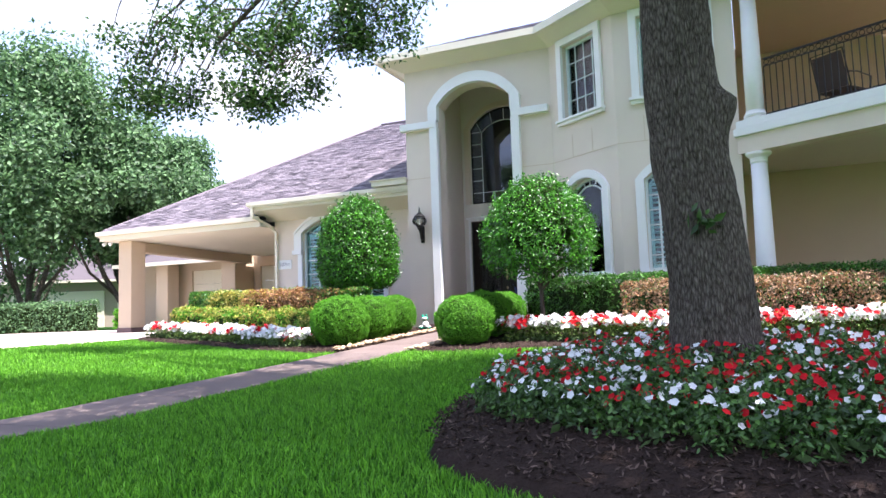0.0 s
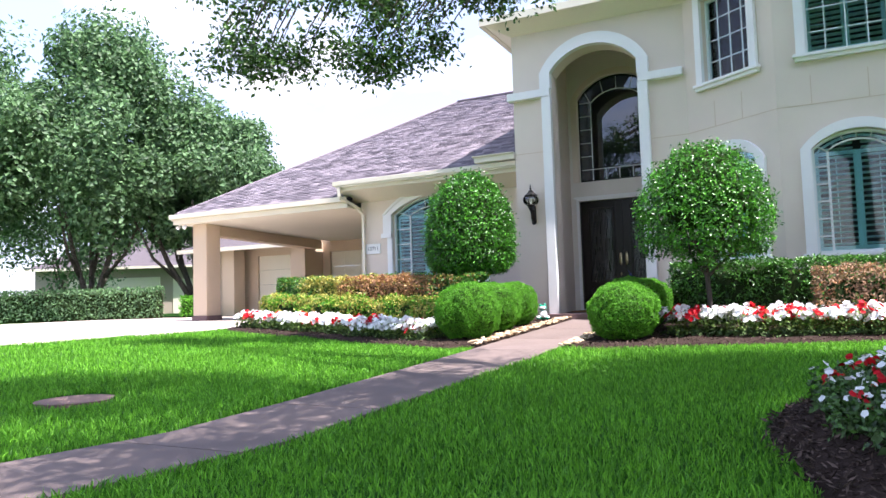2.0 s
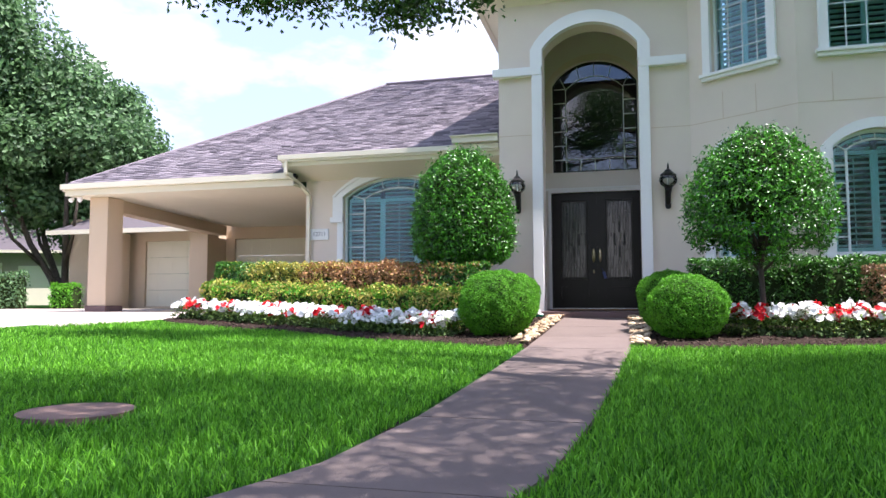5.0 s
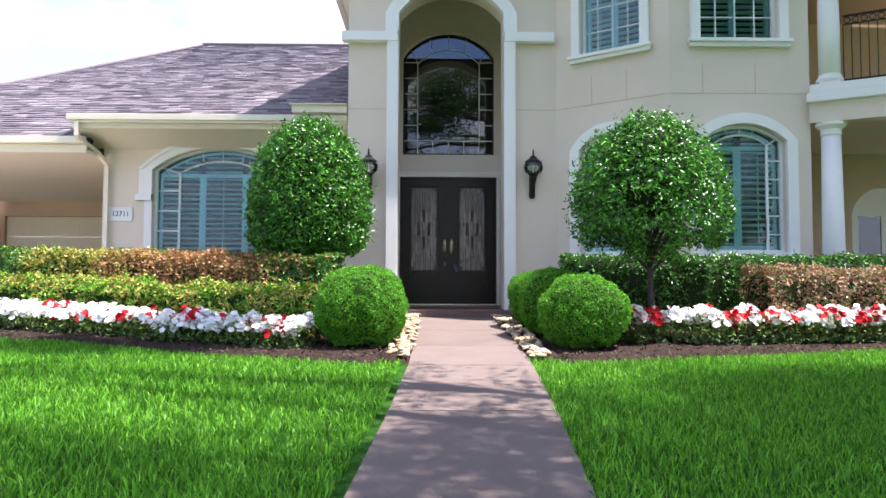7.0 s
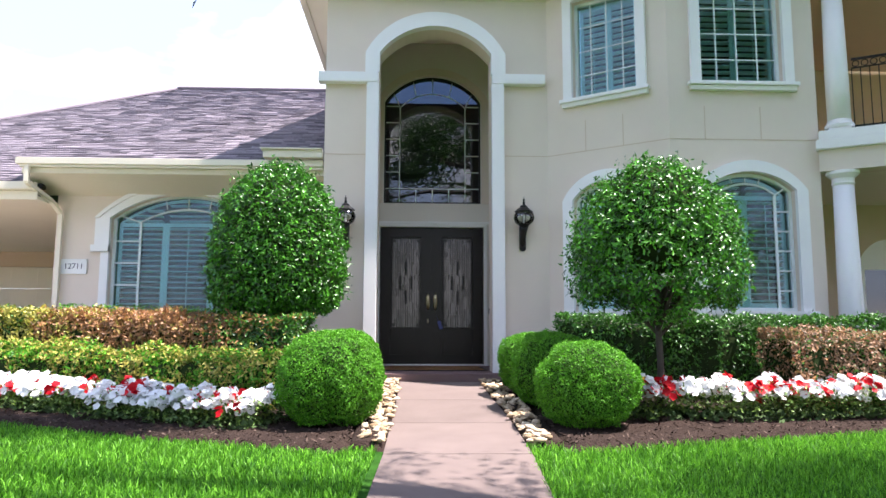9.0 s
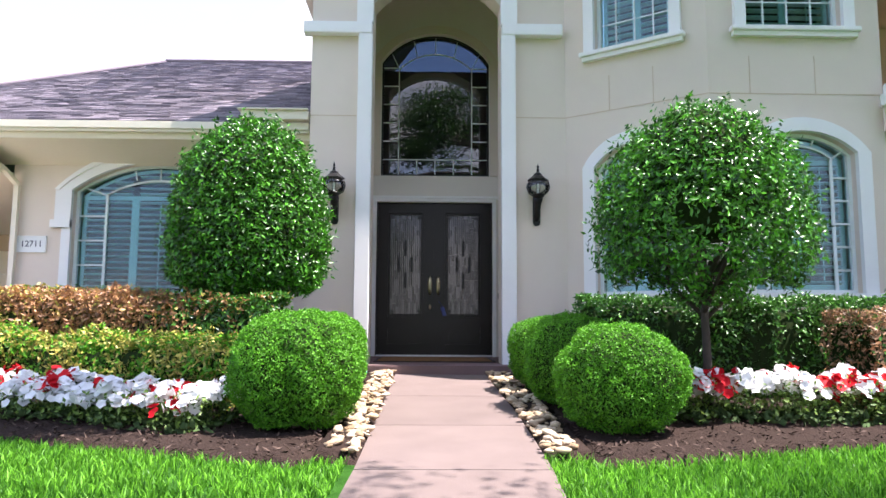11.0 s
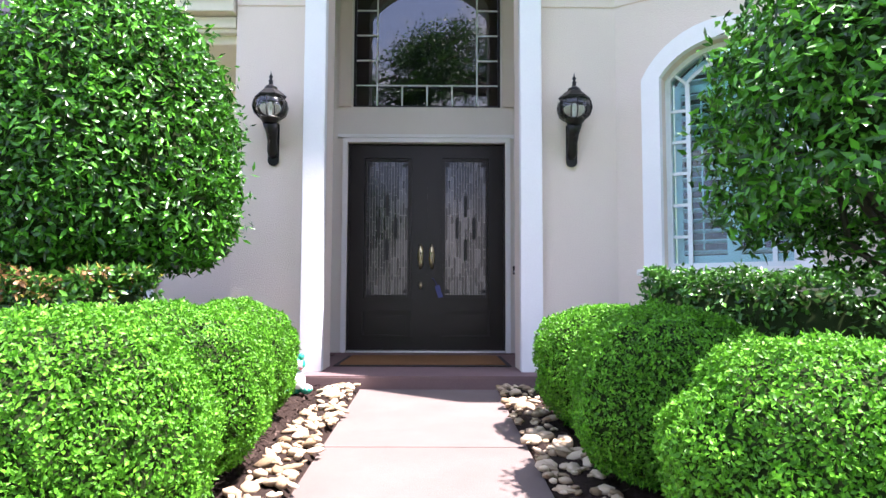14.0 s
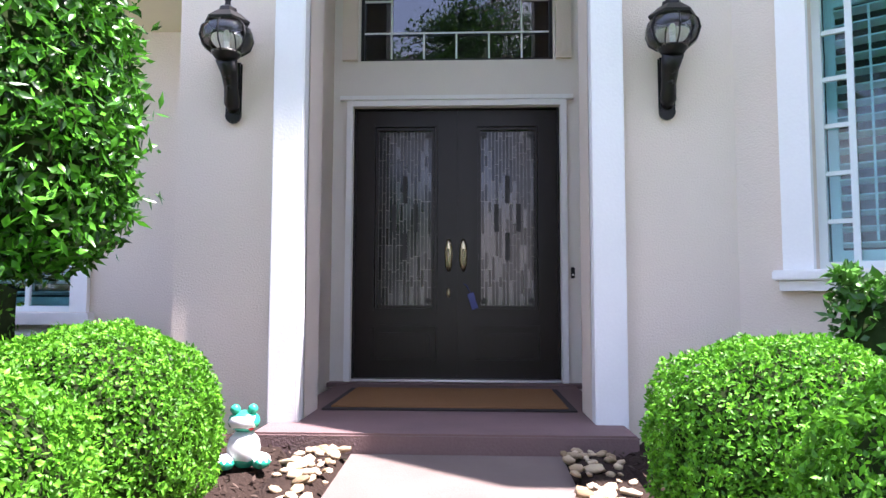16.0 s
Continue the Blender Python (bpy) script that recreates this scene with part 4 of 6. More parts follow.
# eaves: gutter, fascia, soffit of the wing
bm = boxes((-6.35, -1.72, EAVE_Y - 0.11, EAVE_Y, EAVE_Z1 - 0.10, EAVE_Z1 + 0.0), (-6.30, -1.72, EAVE_Y - 0.08, EAVE_Y, EAVE_Z1 - 0.14, EAVE_Z1 - 0.10), (-6.3, -1.72, EAVE_Y, EAVE_Y + 0.03, EAVE_Z1 - 0.22, EAVE_Z1 - 0.02), bevel=0.006)
structure("trim_gutter_wing", bm, CREAM, "cream metal gutter along the wing eave", "gutter")
bm = bmesh.new()
prism_pts = [(EAVE_Y + 0.03, EAVE_Z1 - 0.22), (-1.082, EAVE_Z1 - 0.42), (-1.082, EAVE_Z1 - 0.10), (EAVE_Y + 0.03, EAVE_Z1 - 0.10)]
va = [bm.verts.new((-6.3, y, z)) for y, z in prism_pts]
vb = [bm.verts.new((-1.72, y, z)) for y, z in prism_pts]
bm.faces.new(va[::-1]), bm.faces.new(vb)
for i in range(4):
    bm.faces.new((va[i], va[(i + 1) % 4], vb[(i + 1) % 4], vb[i]))
structure("trim_soffit_wing", bm, CREAM, "cream coved soffit of the wing", "soffit")
structure("trim_box_end", boxes((-2.62, -1.72, -2.06, -1.90, 3.55, 3.67), (-2.66, -1.72, -2.10, -1.90, 3.67, 3.695), bevel=0.006), CREAM, "cream gutter end box against the tower", "gutter")
bm = boxes((CP_X - 0.1, -6.13, CP_Y - 0.11, CP_Y, CP_Z - 0.13, CP_Z - 0.01), (CP_X - 0.05, -6.13, CP_Y, CP_Y + 0.04, CP_Z - 0.27, CP_Z - 0.13), bevel=0.006)
structure("trim_gutter_carport", bm, CREAM, "cream gutter and fascia of the carport", "gutter")
structure("trim_gutter_carport_side", boxes((CP_X - 0.12, CP_X, CP_Y, 8, CP_Z - 0.16, CP_Z - 0.03)), CREAM, "cream side fascia of the carport", "gutter")
structure("ceiling_carport", boxes((CP_X, -6.13, CP_Y + 0.04, 5.7, CP_Z - 0.27, CP_Z - 0.21)), CREAM, "cream carport ceiling", "ceiling")
bm = bmesh.new()
slabpoly(bm, [(-11.38, -0.85), (-11.03, -0.85), (-11.9, 5.2), (-12.4, 5.2)], 2.63, 2.925)
structure("wall_carport_side_beam", bm, STUCCO_TAN, "tan stucco carport side beam", "beam")
col = thing("wall_carport_column", (0, 0, 0), "square tan stucco carport column", "column", kind="structure")
part("shaft", boxes((-11.42, -10.92, -1.40, -0.88, 0.42, 2.925), bevel=0.01), STUCCO_TAN, col)
part("base", boxes((-11.45, -10.89, -1.43, -0.85, 0.20, 0.42), bevel=0.01), PORCH, col, "weathered concrete base")
col = thing("wall_carport_column", (0, 0, 0), "square tan stucco pillar between garage doors", "column", kind="structure")
part("shaft", boxes((-12.85, -12.2, 4.6, 5.69, 0.42, 2.925), bevel=0.01), STUCCO_TAN, col)
part("base", boxes((-12.88, -12.17, 4.57, 5.69, 0.2, 0.42), bevel=0.01), PORCH, col)
col = thing("wall_carport_column", (0, 0, 0), "square tan stucco pillar by the far garage", "column", kind="structure")
part("shaft", boxes((-16.2, -15.6, 4.7, 5.3, 0.2, 2.76), bevel=0.01), STUCCO_TAN, col)
roof_far = roof_sheet("roof_garage", [(-17.9, 4.2, 2.83), (-12.2, 4.2, 2.83), (-12.2, 8.4, 4.6), (-16.3, 8.4, 4.6)], "small shingle roof over the far garage door")
structure("trim_gutter_garage", boxes((-17.9, -12.2, 4.08, 4.2, 2.70, 2.84)), CREAM, "cream gutter of the garage", "gutter")


def garage_door(x0, x1, z1):
    root = thing("garage_door", (0, 5.78, 0.33), "cream panelled garage door, closed", "garage door", "garage doors")
    n = 4
    for i in range(n):
        h = (z1 - 0.33) / n
        bm = boxes((x0 + 0.01, x1 - 0.01, 0, 0.05, h * i + 0.004, h * (i + 1) - 0.004), bevel=0.006)
        m = 4
        for k in range(m):
            w = (x1 - x0) / m
            box(bm, x0 + w * k + 0.08, x0 + w * (k + 1) - 0.08, -0.012, 0.0, h * i + 0.1, h * (i + 1) - 0.1, bevel=0.005)
        part("panel", bm, CREAM, root)


garage_door(-15.3, -13.1, 2.55)
garage_door(-11.9, -9.2, 2.55)


def downspout(pts, label):
    bm = bmesh.new()
    for p, q in zip(pts, pts[1:]):
        tube(bm, [p, q], 0.045, 4)
    return tagged(part("downspout", bm, CREAM), label, "downspout")


downspout([(-6.18, -1.93, 3.40), (-6.18, -1.93, 3.16), (-6.10, -1.35, 2.98), (-6.02, -1.15, 2.80), (-6.02, -1.15, 0.2)], "cream downspout dropping from the wing gutter")

# tower and upper eaves
OUT = 0.42
plan_in = [(-1.70, 7.8), (-1.70, -2.0), C1, C2, (5.55, -3.15), (11.35, -6.4)]
plan_out = [(-1.70 - OUT, 7.8), (-1.70 - OUT, -2.0 - OUT), (C1[0] - 0.13, C1[1] - OUT), (C2[0] - 0.12, C2[1] - OUT), (5.6, -3.1 - OUT), (11.55, -6.4 - OUT)]


def ribbon(a, b, za, zb):
    bm = bmesh.new()
    for i in range(len(a) - 1):
        q = [(*a[i], za), (*a[i + 1], za), (*b[i + 1], zb), (*b[i], zb)]
        lo = [bm.verts.new(p) for p in q]
        hi = [bm.verts.new((p[0], p[1], p[2] + 0.05)) for p in q]
        bm.faces.new(lo)
        bm.faces.new(hi[::-1])
        for k in range(4):
            bm.faces.new((lo[k], hi[k], hi[(k + 1) % 4], lo[(k + 1) % 4]))
    bmesh.ops.recalc_face_normals(bm, faces=bm.faces)
    return bm


structure("trim_soffit_upper", ribbon(plan_in, plan_out, EAVE_Z - 0.16, EAVE_Z + 0.02), CREAM, "cream coved soffit under the upper eave", "soffit")
grow = [(x * 1.0 - (0.1 if i < 2 else 0.03), y - (0.1 if i else 0)) for i, (x, y) in enumerate(plan_out)]
bm = bmesh.new()
for i in range(len(plan_out) - 1):
    a0, a1, b1, b0 = plan_out[i], plan_out[i + 1], grow[i + 1], grow[i]
    lo = [bm.verts.new((*p, EAVE_Z + 0.0)) for p in (a0, a1, b1, b0)]
    hi = [bm.verts.new((*p, EAVE_Z + 0.15)) for p in (a0, a1, b1, b0)]
    bm.faces.new(lo), bm.faces.new(hi[::-1])
    for k in range(4):
        bm.faces.new((lo[k], hi[k], hi[(k + 1) % 4], lo[(k + 1) % 4]))
bmesh.ops.recalc_face_normals(bm, faces=bm.faces)
structure("trim_gutter_upper", bm, CREAM, "cream gutter along the upper eave", "gutter")
APEX = [(1.2, 4.0, 9.3), (9.0, 2.0, 9.3)]
bm = bmesh.new()
e = [bm.verts.new((x, y, EAVE_Z + 0.14)) for x, y in plan_out]
ap = [bm.verts.new(p) for p in APEX]
for f in ((e[0], e[1], ap[0]), (e[1], e[2], ap[0]), (e[2], e[3], ap[0]), (e[3], e[4], ap[1], ap[0]), (e[4], e[5], ap[1])):
    bm.faces.new(f)
bmesh.ops.recalc_face_normals(bm, faces=bm.faces)
up_roof = tagged(part("roof_upper", bm, UNDERLAY), "purple-brown shingle hip roof over the upper storey", "roof", kind="structure")
a, b, c = Vector((*plan_out[1], EAVE_Z + 0.15)), Vector((*plan_out[2], EAVE_Z + 0.15)), Vector(APEX[0])
run = (b - a).length
uu = (b - a).normalized()
hh = (c - a) - uu * (c - a).dot(uu)
apx = (c - a).dot(uu)
shingles(up_roof, a, uu, hh, lambda h: (apx * h / hh.length, run + (apx - run) * h / hh.length), 40, 8)

# ---- loggia and balcony ----
DIR = Vector((5.9, -3.3, 0)).normalized()
BAL = pose(5.40, -3.14, 0, 0, 0, math.degrees(math.atan2(DIR.y, DIR.x)))
BL = 6.6
tri = [(5.41, -3.16), (5.40 + DIR.x * BL, -3.16 + DIR.y * BL), (13, -6.3), (13, 0.59), (5.41, 0.59)]
structure("floor_balcony", slabpoly(bmesh.new(), tri, 3.42, 3.60), STUCCO_TAN, "balcony floor slab", "floor")
bm = bmesh.new()
box(bm, -0.03, BL, -0.06, 0.30, 3.16, 3.46, BAL)
structure("wall_balcony_beam", bm, STUCCO, "beige stucco beam under the balcony", "beam")
bm = bmesh.new()
box(bm, -0.06, BL, -0.13, 0.32, 3.461, 3.60, BAL, bevel=0.01)
box(bm, -0.02, BL, -0.10, 0.32, 3.60, 3.73, BAL, bevel=0.01)
structure("trim_balcony", bm, TRIM, "white moulded edge of the balcony", "trim")
structure("ceiling_loggia", slabpoly(bmesh.new(), tri, 3.40, 3.419), CREAM, "cream loggia ceiling", "ceiling")
structure("ceiling_balcony", slabpoly(bmesh.new(), tri, EAVE_Z - 0.2, EAVE_Z - 0.15), STUCCO_TAN, "tan balcony ceiling", "ceiling")
structure("floor_loggia", slabpoly(bmesh.new(), tri, 0.2, 0.30), PORCH, "loggia floor", "floor")


def column(x, z0, z1, r, label):
    root = thing("column", BAL @ pose(x, 0.10, z0), label, "column", "balcony columns", "structure")
    h = z1 - z0
    part("shaft", lathe(bmesh.new(), [(r, 0.16), (r * 1.0, h * 0.35), (r * 0.86, h - 0.20)], 28), TRIM, root, smooth=True)
    part("base", lathe(lathe(bmesh.new(), [(r * 1.32, 0.0), (r * 1.32, 0.05)], 4, pose(0, 0, 0, 0, 0, 45)), [(r * 1.22, 0.05), (r * 1.28, 0.085), (r * 1.1, 0.12), (r * 1.02, 0.16)], 24), TRIM, root, "white column base")
    part("capital", lathe(bmesh.new(), [(r * 0.86, h - 0.20), (r * 0.98, h - 0.17), (r * 0.90, h - 0.15), (r * 0.92, h - 0.10), (r * 1.3, h - 0.05), (r * 1.36, h - 0.04), (r * 1.36, h)], 24), TRIM, root, "white column capital")


for x in (0.25, 3.6):
    column(x, 0.30, 3.155, 0.155, "white round loggia column with capital")
    column(x, 3.73, EAVE_Z - 0.2, 0.15, "white round balcony column")


def railing():
    root = thing("balcony_railing", BAL @ pose(0, 0.12, 3.73), "black wrought iron balcony railing", "railing")
    x0, x1 = 0.44, 3.42
    part("top_rail", boxes((x0, x1, -0.02, 0.02, 1.02, 1.05), bevel=0.004), BLACK, root)
    part("ring_rail", boxes((x0, x1, -0.015, 0.015, 0.90, 0.915)), BLACK, root)
    part("bottom_rail", boxes((x0, x1, -0.015, 0.015, 0.06, 0.08)), BLACK, root)
    n = 27
    first = None
    ring = None
    for i in range(n + 1):
        x = x0 + (x1 - x0) * i / n
        if first is None:
            p = part("baluster", boxes((-0.007, 0.007, -0.007, 0.007, 0.0, 0.90)), BLACK, root)
            first = p.data
        else:
            p = new("baluster", first)
            p.parent = root
        p.matrix_basis = pose(x, 0, 0)
        if i < n:
            if ring is None:
                bm = bmesh.new()
                pts = [(0.042 * math.cos(a), 0, 0.042 * math.sin(a)) for a in [2 * math.pi * k / 12 for k in range(13)]]
                tube(bm, pts, 0.007, 5)
                q = part("ring", bm, BLACK, root)
                ring = q.data
            else:
                q = new("ring", ring)
                q.parent = root
            q.matrix_basis = pose(x + (x1 - x0) / n / 2, 0, 0.968)


railing()


def patio_chair(m):
    root = thing("patio_chair", m, "dark brown metal patio chair with woven sling", "chair", "balcony chairs")
    part("seat", boxes((-0.26, 0.26, -0.25, 0.25, 0.40, 0.43), bevel=0.01), SLING, root)
    bm = bmesh.new()
    box(bm, -0.25, 0.25, 0.0, 0.02, 0.0, 0.58, pose(0, 0.25, 0.43, -14))
    part("backrest", bm, SLING, root, "woven sling backrest")
    bm = bmesh.new()
    tube(bm, [(-0.28, 0.24, 0.42), (-0.28, 0.40, 1.03), (0.28, 0.40, 1.03), (0.28, 0.24, 0.42)], 0.014, 6)
    part("back_frame", bm, BLACK, root)
    for sx in (-1, 1):
        for sy in (-1, 1):
            bm = bmesh.new()
            tube(bm, [(sx * 0.27, sy * 0.24, 0.42), (sx * 0.29, sy * 0.29, 0.0)], 0.014, 6)
            part("leg", bm, BLACK, root)
        bm = bmesh.new()
        tube(bm, [(sx * 0.29, -0.24, 0.42), (sx * 0.31, -0.26, 0.62), (sx * 0.31, 0.1, 0.66), (sx * 0.29, 0.30, 0.64)], 0.014, 6)
        part("armrest", bm, BLACK, root)
    return root


chair = patio_chair(BAL @ pose(1.45, 0.75, 3.60, 0, 0, 170))
copy_thing(chair, BAL @ pose(2.9, 0.9, 3.60, 0, 0, 200))
door = thing("door_3", (8.9, 0.68, 0.30), "white glazed loggia door under an arched transom", "door", kind="structure")
part("leaf", boxes((-0.69, -0.52, 0, 0.05, 0, 2.0), (0.52, 0.69, 0, 0.05, 0, 2.0), (-0.52, 0.52, 0, 0.05, 0, 0.3), (-0.52, 0.52, 0, 0.05, 1.85, 2.0), (-0.05, 0.05, 0, 0.05, 0.3, 1.85)), TRIM, door)
part("pane", boxes((-0.52, 0.52, 0.02, 0.028, 0.3, 1.85)), DARKGLASS, door)
part("transom", prism(bmesh.new(), [(-0.68, 2.0), (0.68, 2.0)] + arch(-0.68, 0.68, 2.02, 2.44), 0, 0.05), TRIM, door)


# ---- entry things ----
def lantern(x):
    root = thing("wall_lantern", (x, -2.002, 2.13), "black iron wall lantern with ribbed glass globe", "wall lamp", "entry lanterns")
    part("back_plate", lathe(boxes((-0.05, 0.05, -0.03, 0.0, 0.06, 0.40), bevel=0.01), [(0.0, 0.0), (0.05, 0.01), (0.05, 0.028), (0, 0.03)], 16, pose(0, 0, 0.06, 90)), BLACK, root)
    bm = bmesh.new()
    tube(bm, [(0, -0.02, 0.09), (0, -0.05, 0.13), (0, -0.07, 0.22), (0, -0.10, 0.30), (0, -0.17, 0.37)], [0.032, 0.048, 0.043, 0.052, 0.065], 10)
    for k, (y, z, r) in enumerate(((-0.075, 0.16, 0.028), (-0.10, 0.22, 0.024), (-0.13, 0.28, 0.026), (-0.06, 0.12, 0.02))):
        bmesh.ops.create_icosphere(bm, subdivisions=1, radius=r, matrix=pose(0, y, z))
    part("bracket", bm, BLACK, root, "scrolled iron bracket", smooth=True)
    cy = -0.17
    part("cup", lathe(bmesh.new(), [(0.02, 0.355), (0.06, 0.365), (0.085, 0.395), (0.088, 0.41)], 18, pose(0, cy, 0)), BLACK, root, smooth=True)
    globe = part("globe", lathe(bmesh.new(), [(0.088, 0.40), (0.138, 0.44), (0.158, 0.50), (0.146, 0.555), (0.106, 0.59)], 24, pose(0, cy, 0)), LAMPGLASS, root, "clear bent glass panels", smooth=True)
    globe.visible_shadow = False
    for i in range(6):
        a = 2 * math.pi * (i + 0.5) / 6
        bm = bmesh.new()
        tube(bm, [(r * math.cos(a), cy + r * math.sin(a), z) for r, z in ((0.090, 0.40), (0.141, 0.44), (0.161, 0.50), (0.149, 0.555), (0.109, 0.59))], 0.005, 5)
        part("rib", bm, BLACK, root)
    part("socket", lathe(bmesh.new(), [(0.018, 0.41), (0.018, 0.47), (0.014, 0.475), (0.022, 0.50), (0.012, 0.55)], 12, pose(0, cy, 0)), PIPE, root, "white candle socket")
    part("roof", lathe(bmesh.new(), [(0.138, 0.585), (0.142, 0.60), (0.075, 0.655), (0.06, 0.66), (0.055, 0.685), (0.02, 0.705), (0.018, 0.725)], 6, pose(0, cy, 0)), BLACK, root, "hexagonal iron cap")
    part("finial", lathe(bmesh.new(), [(0.010, 0.72), (0.022, 0.74), (0.010, 0.755), (0.018, 0.775), (0.006, 0.80), (0.001, 0.83)], 10, pose(0, cy, 0)), BLACK, root, smooth=True)
    return root


lan = lantern(-1.34)
copy_thing(lan, pose(1.34, -2.002, 2.13))

bell = thing("doorbell", (1.035, -0.003, 1.30), "small black doorbell button on the casing", "doorbell")
part("plate", boxes((-0.018, 0.018, -0.02, 0.0, -0.05, 0.05), bevel=0.006), BLACK, bell)
part("button", lathe(bmesh.new(), [(0.01, 0), (0.01, 0.004), (0.0, 0.006)], 12, pose(0, -0.02, -0.018, 90)), SILVER, bell)

mat = thing("doormat", (0, 0, 0.326), "brown coir doormat with dark rubber edge", "doormat")
bm = bmesh.new()
slabpoly(bm, [(-0.83, -1.66), (0.83, -1.66), (0.83, -0.5), (-0.83, -0.5)], 0.001, 0.012)
part("edge", bm, RUBBER, mat, "dark rubber edge")
part("coir", boxes((-0.78, 0.78, -1.60, -0.56, 0.0125, 0.024), bevel=0.004), MAT, mat)

tag = thing("door_tag", (0.115, 0.0, 1.10), "blue folded vinyl tag hanging from the door handle", "tag")
bm = bmesh.new()
box(bm, -0.03, 0.03, -0.012, 0.004, -0.13, 0.02, pose(0.02, 0.035, 0, 0, -18, 0), bevel=0.004)
part("sheet", bm, BLUE, tag)
bm = bmesh.new()
tube(bm, [(0.015, 0.03, 0.02), (-0.02, 0.02, 0.09), (-0.045, 0.01, 0.10)], 0.003, 5)
part("loop", bm, BLUE, tag)

plaque = thing("house_number_plaque", (-5.79, -1.082, 1.95), "white house number plaque reading 12711", "house number")
part("board", boxes((-0.19, 0.19, -0.02, 0, -0.105, 0.105), bevel=0.006), PLAQUE, plaque)
part("rim", boxes((-0.20, 0.20, -0.03, -0.0, 0.105, 0.12), (-0.20, 0.20, -0.03, 0, -0.12, -0.105), (-0.205, -0.19, -0.03, 0, -0.105, 0.105), (0.19, 0.205, -0.03, 0, -0.105, 0.105)), PLAQUE, plaque)
cu = bpy.data.curves.new("numerals", "FONT")
cu.body = "12711"
cu.align_x, cu.align_y, cu.size, cu.extrude = "CENTER", "CENTER", 0.125, 0.002
num = new("numerals", cu)
num.parent = plaque
num.matrix_basis = pose(0, -0.023, 0, 90)
cu.materials.append(INK)

cam_box = thing("security_floodlight", (-6.25, -1.45, 3.18), "small black floodlight under the eave", "floodlight")
part("body", boxes((-0.09, 0.09, -0.07, 0.07, -0.05, 0.05), bevel=0.015), BLACK, cam_box)
part("arm", boxes((-0.02, 0.02, -0.02, 0.26, 0.04, 0.09)), BLACK, cam_box)
for s in (-1, 1):
    fl = thing("security_floodlight", (-11.6 + 0.12 * s, -1.58, 2.88), "white twin floodlight under the carport eave", "floodlight")
    part("body", lathe(bmesh.new(), [(0.03, 0.0), (0.05, 0.05), (0.055, 0.10)], 12, pose(0, 0, 0, 120)), PIPE, fl)
    part("arm", boxes((-0.01, 0.01, -0.01, 0.01, 0.0, 0.06)), PIPE, fl)


def frog():
    bm = bmesh.new()
    for (x, y, z, r, sx, sy, sz) in ((0, 0, 0.11, 0.09, 1, 0.9, 1.2), (0, -0.01, 0.255, 0.075, 1.15, 0.95, 0.8), (-0.045, -0.03, 0.32, 0.028, 1, 1, 1), (0.045, -0.03, 0.32, 0.028, 1, 1, 1), (-0.09, -0.03, 0.05, 0.055, 1, 1.4, 0.8), (0.09, -0.03, 0.05, 0.055, 1, 1.4, 0.8)):
        bmesh.ops.create_icosphere(bm, subdivisions=2, radius=r, matrix=Matrix.Translation((x, y, z)) @ Matrix.Diagonal((sx, sy, sz, 1)))
    ob = part("frog_figurine", bm, GREENGLAZE, smooth=True)
    ob.data.materials.append(PLAQUE)
    ob.data.materials.append(REDPETAL)
    for p in ob.data.polygons:
        c = p.center
        if 0.06 < c.z < 0.20 and c.y < 0.02:
            p.material_index = 1
        if 0.18 < c.z < 0.23 and c.x > 0.02 and c.y < -0.03:
            p.material_index = 2
        if c.z > 0.2 and c.x < 0.05 and abs(c.z - 0.255) < 0.03 and c.y < -0.04:
            p.material_index = 1
    ob.matrix_basis = pose(-0.93, -2.92, ground_z(-0.93, -2.92) + 0.05, 0, 0, 15) @ Matrix.Scale(0.9, 4)
    tagged(ob, "green and white glazed ceramic frog figurine on mulch", "figurine")


frog()

lid = thing("utility_cover", (-2.95, -11.15, ground_z(-2.95, -11.15) - 0.004), "round rust-brown utility cover set in the lawn", "manhole cover")
part("rim", lathe(bmesh.new(), [(0.36, -0.05), (0.36, 0.012), (0.33, 0.016)], 36), IRONLID, lid)
part("plate", lathe(bmesh.new(), [(0.325, -0.03), (0.325, 0.010), (0.0, 0.014)], 36), IRONLID, lid)


# ---- planting ----
def rounded(rng, n, half, power=2.6, bottom=-1.0):
    """Points and normals on a superellipsoid of the given half sizes, above the share bottom of its height."""
    d = unit(rng.normal(0, 1, (int(n * 1.6), 3)))
    r = (np.abs(d) ** power).sum(1) ** (-1 / power)
    p = d * r[:, None]
    keep = p[:, 2] > bottom
    p, d = p[keep][:n], d[keep][:n]
    nrm = unit(np.sign(p) * np.abs(p) ** (power - 1) / np.array(half))
    return p * np.array(half), nrm


def wobble(p, amount, size, seed):
    return np.array([noise.noise(Vector((x * size + seed, y * size, z * size))) for x, y, z in p]) * amount


def core_blob(name, half, centre, material, parent, power=2.6, seed=0, lump=0.04):
    bm = bmesh.new()
    bmesh.ops.create_icosphere(bm, subdivisions=4, radius=1.0)
    for v in bm.verts:
        d = v.co.normalized()
        r = (abs(d.x) ** power + abs(d.y) ** power + abs(d.z) ** power) ** (-1 / power)
        k = 1 + lump * noise.noise(d * 3 + Vector((seed, 0, 0)))
        v.co = Vector((d.x * r * half[0] * k, d.y * r * half[1] * k, d.z * r * half[2] * k)) + Vector(centre)
    return part(name, bm, material, parent, smooth=True)


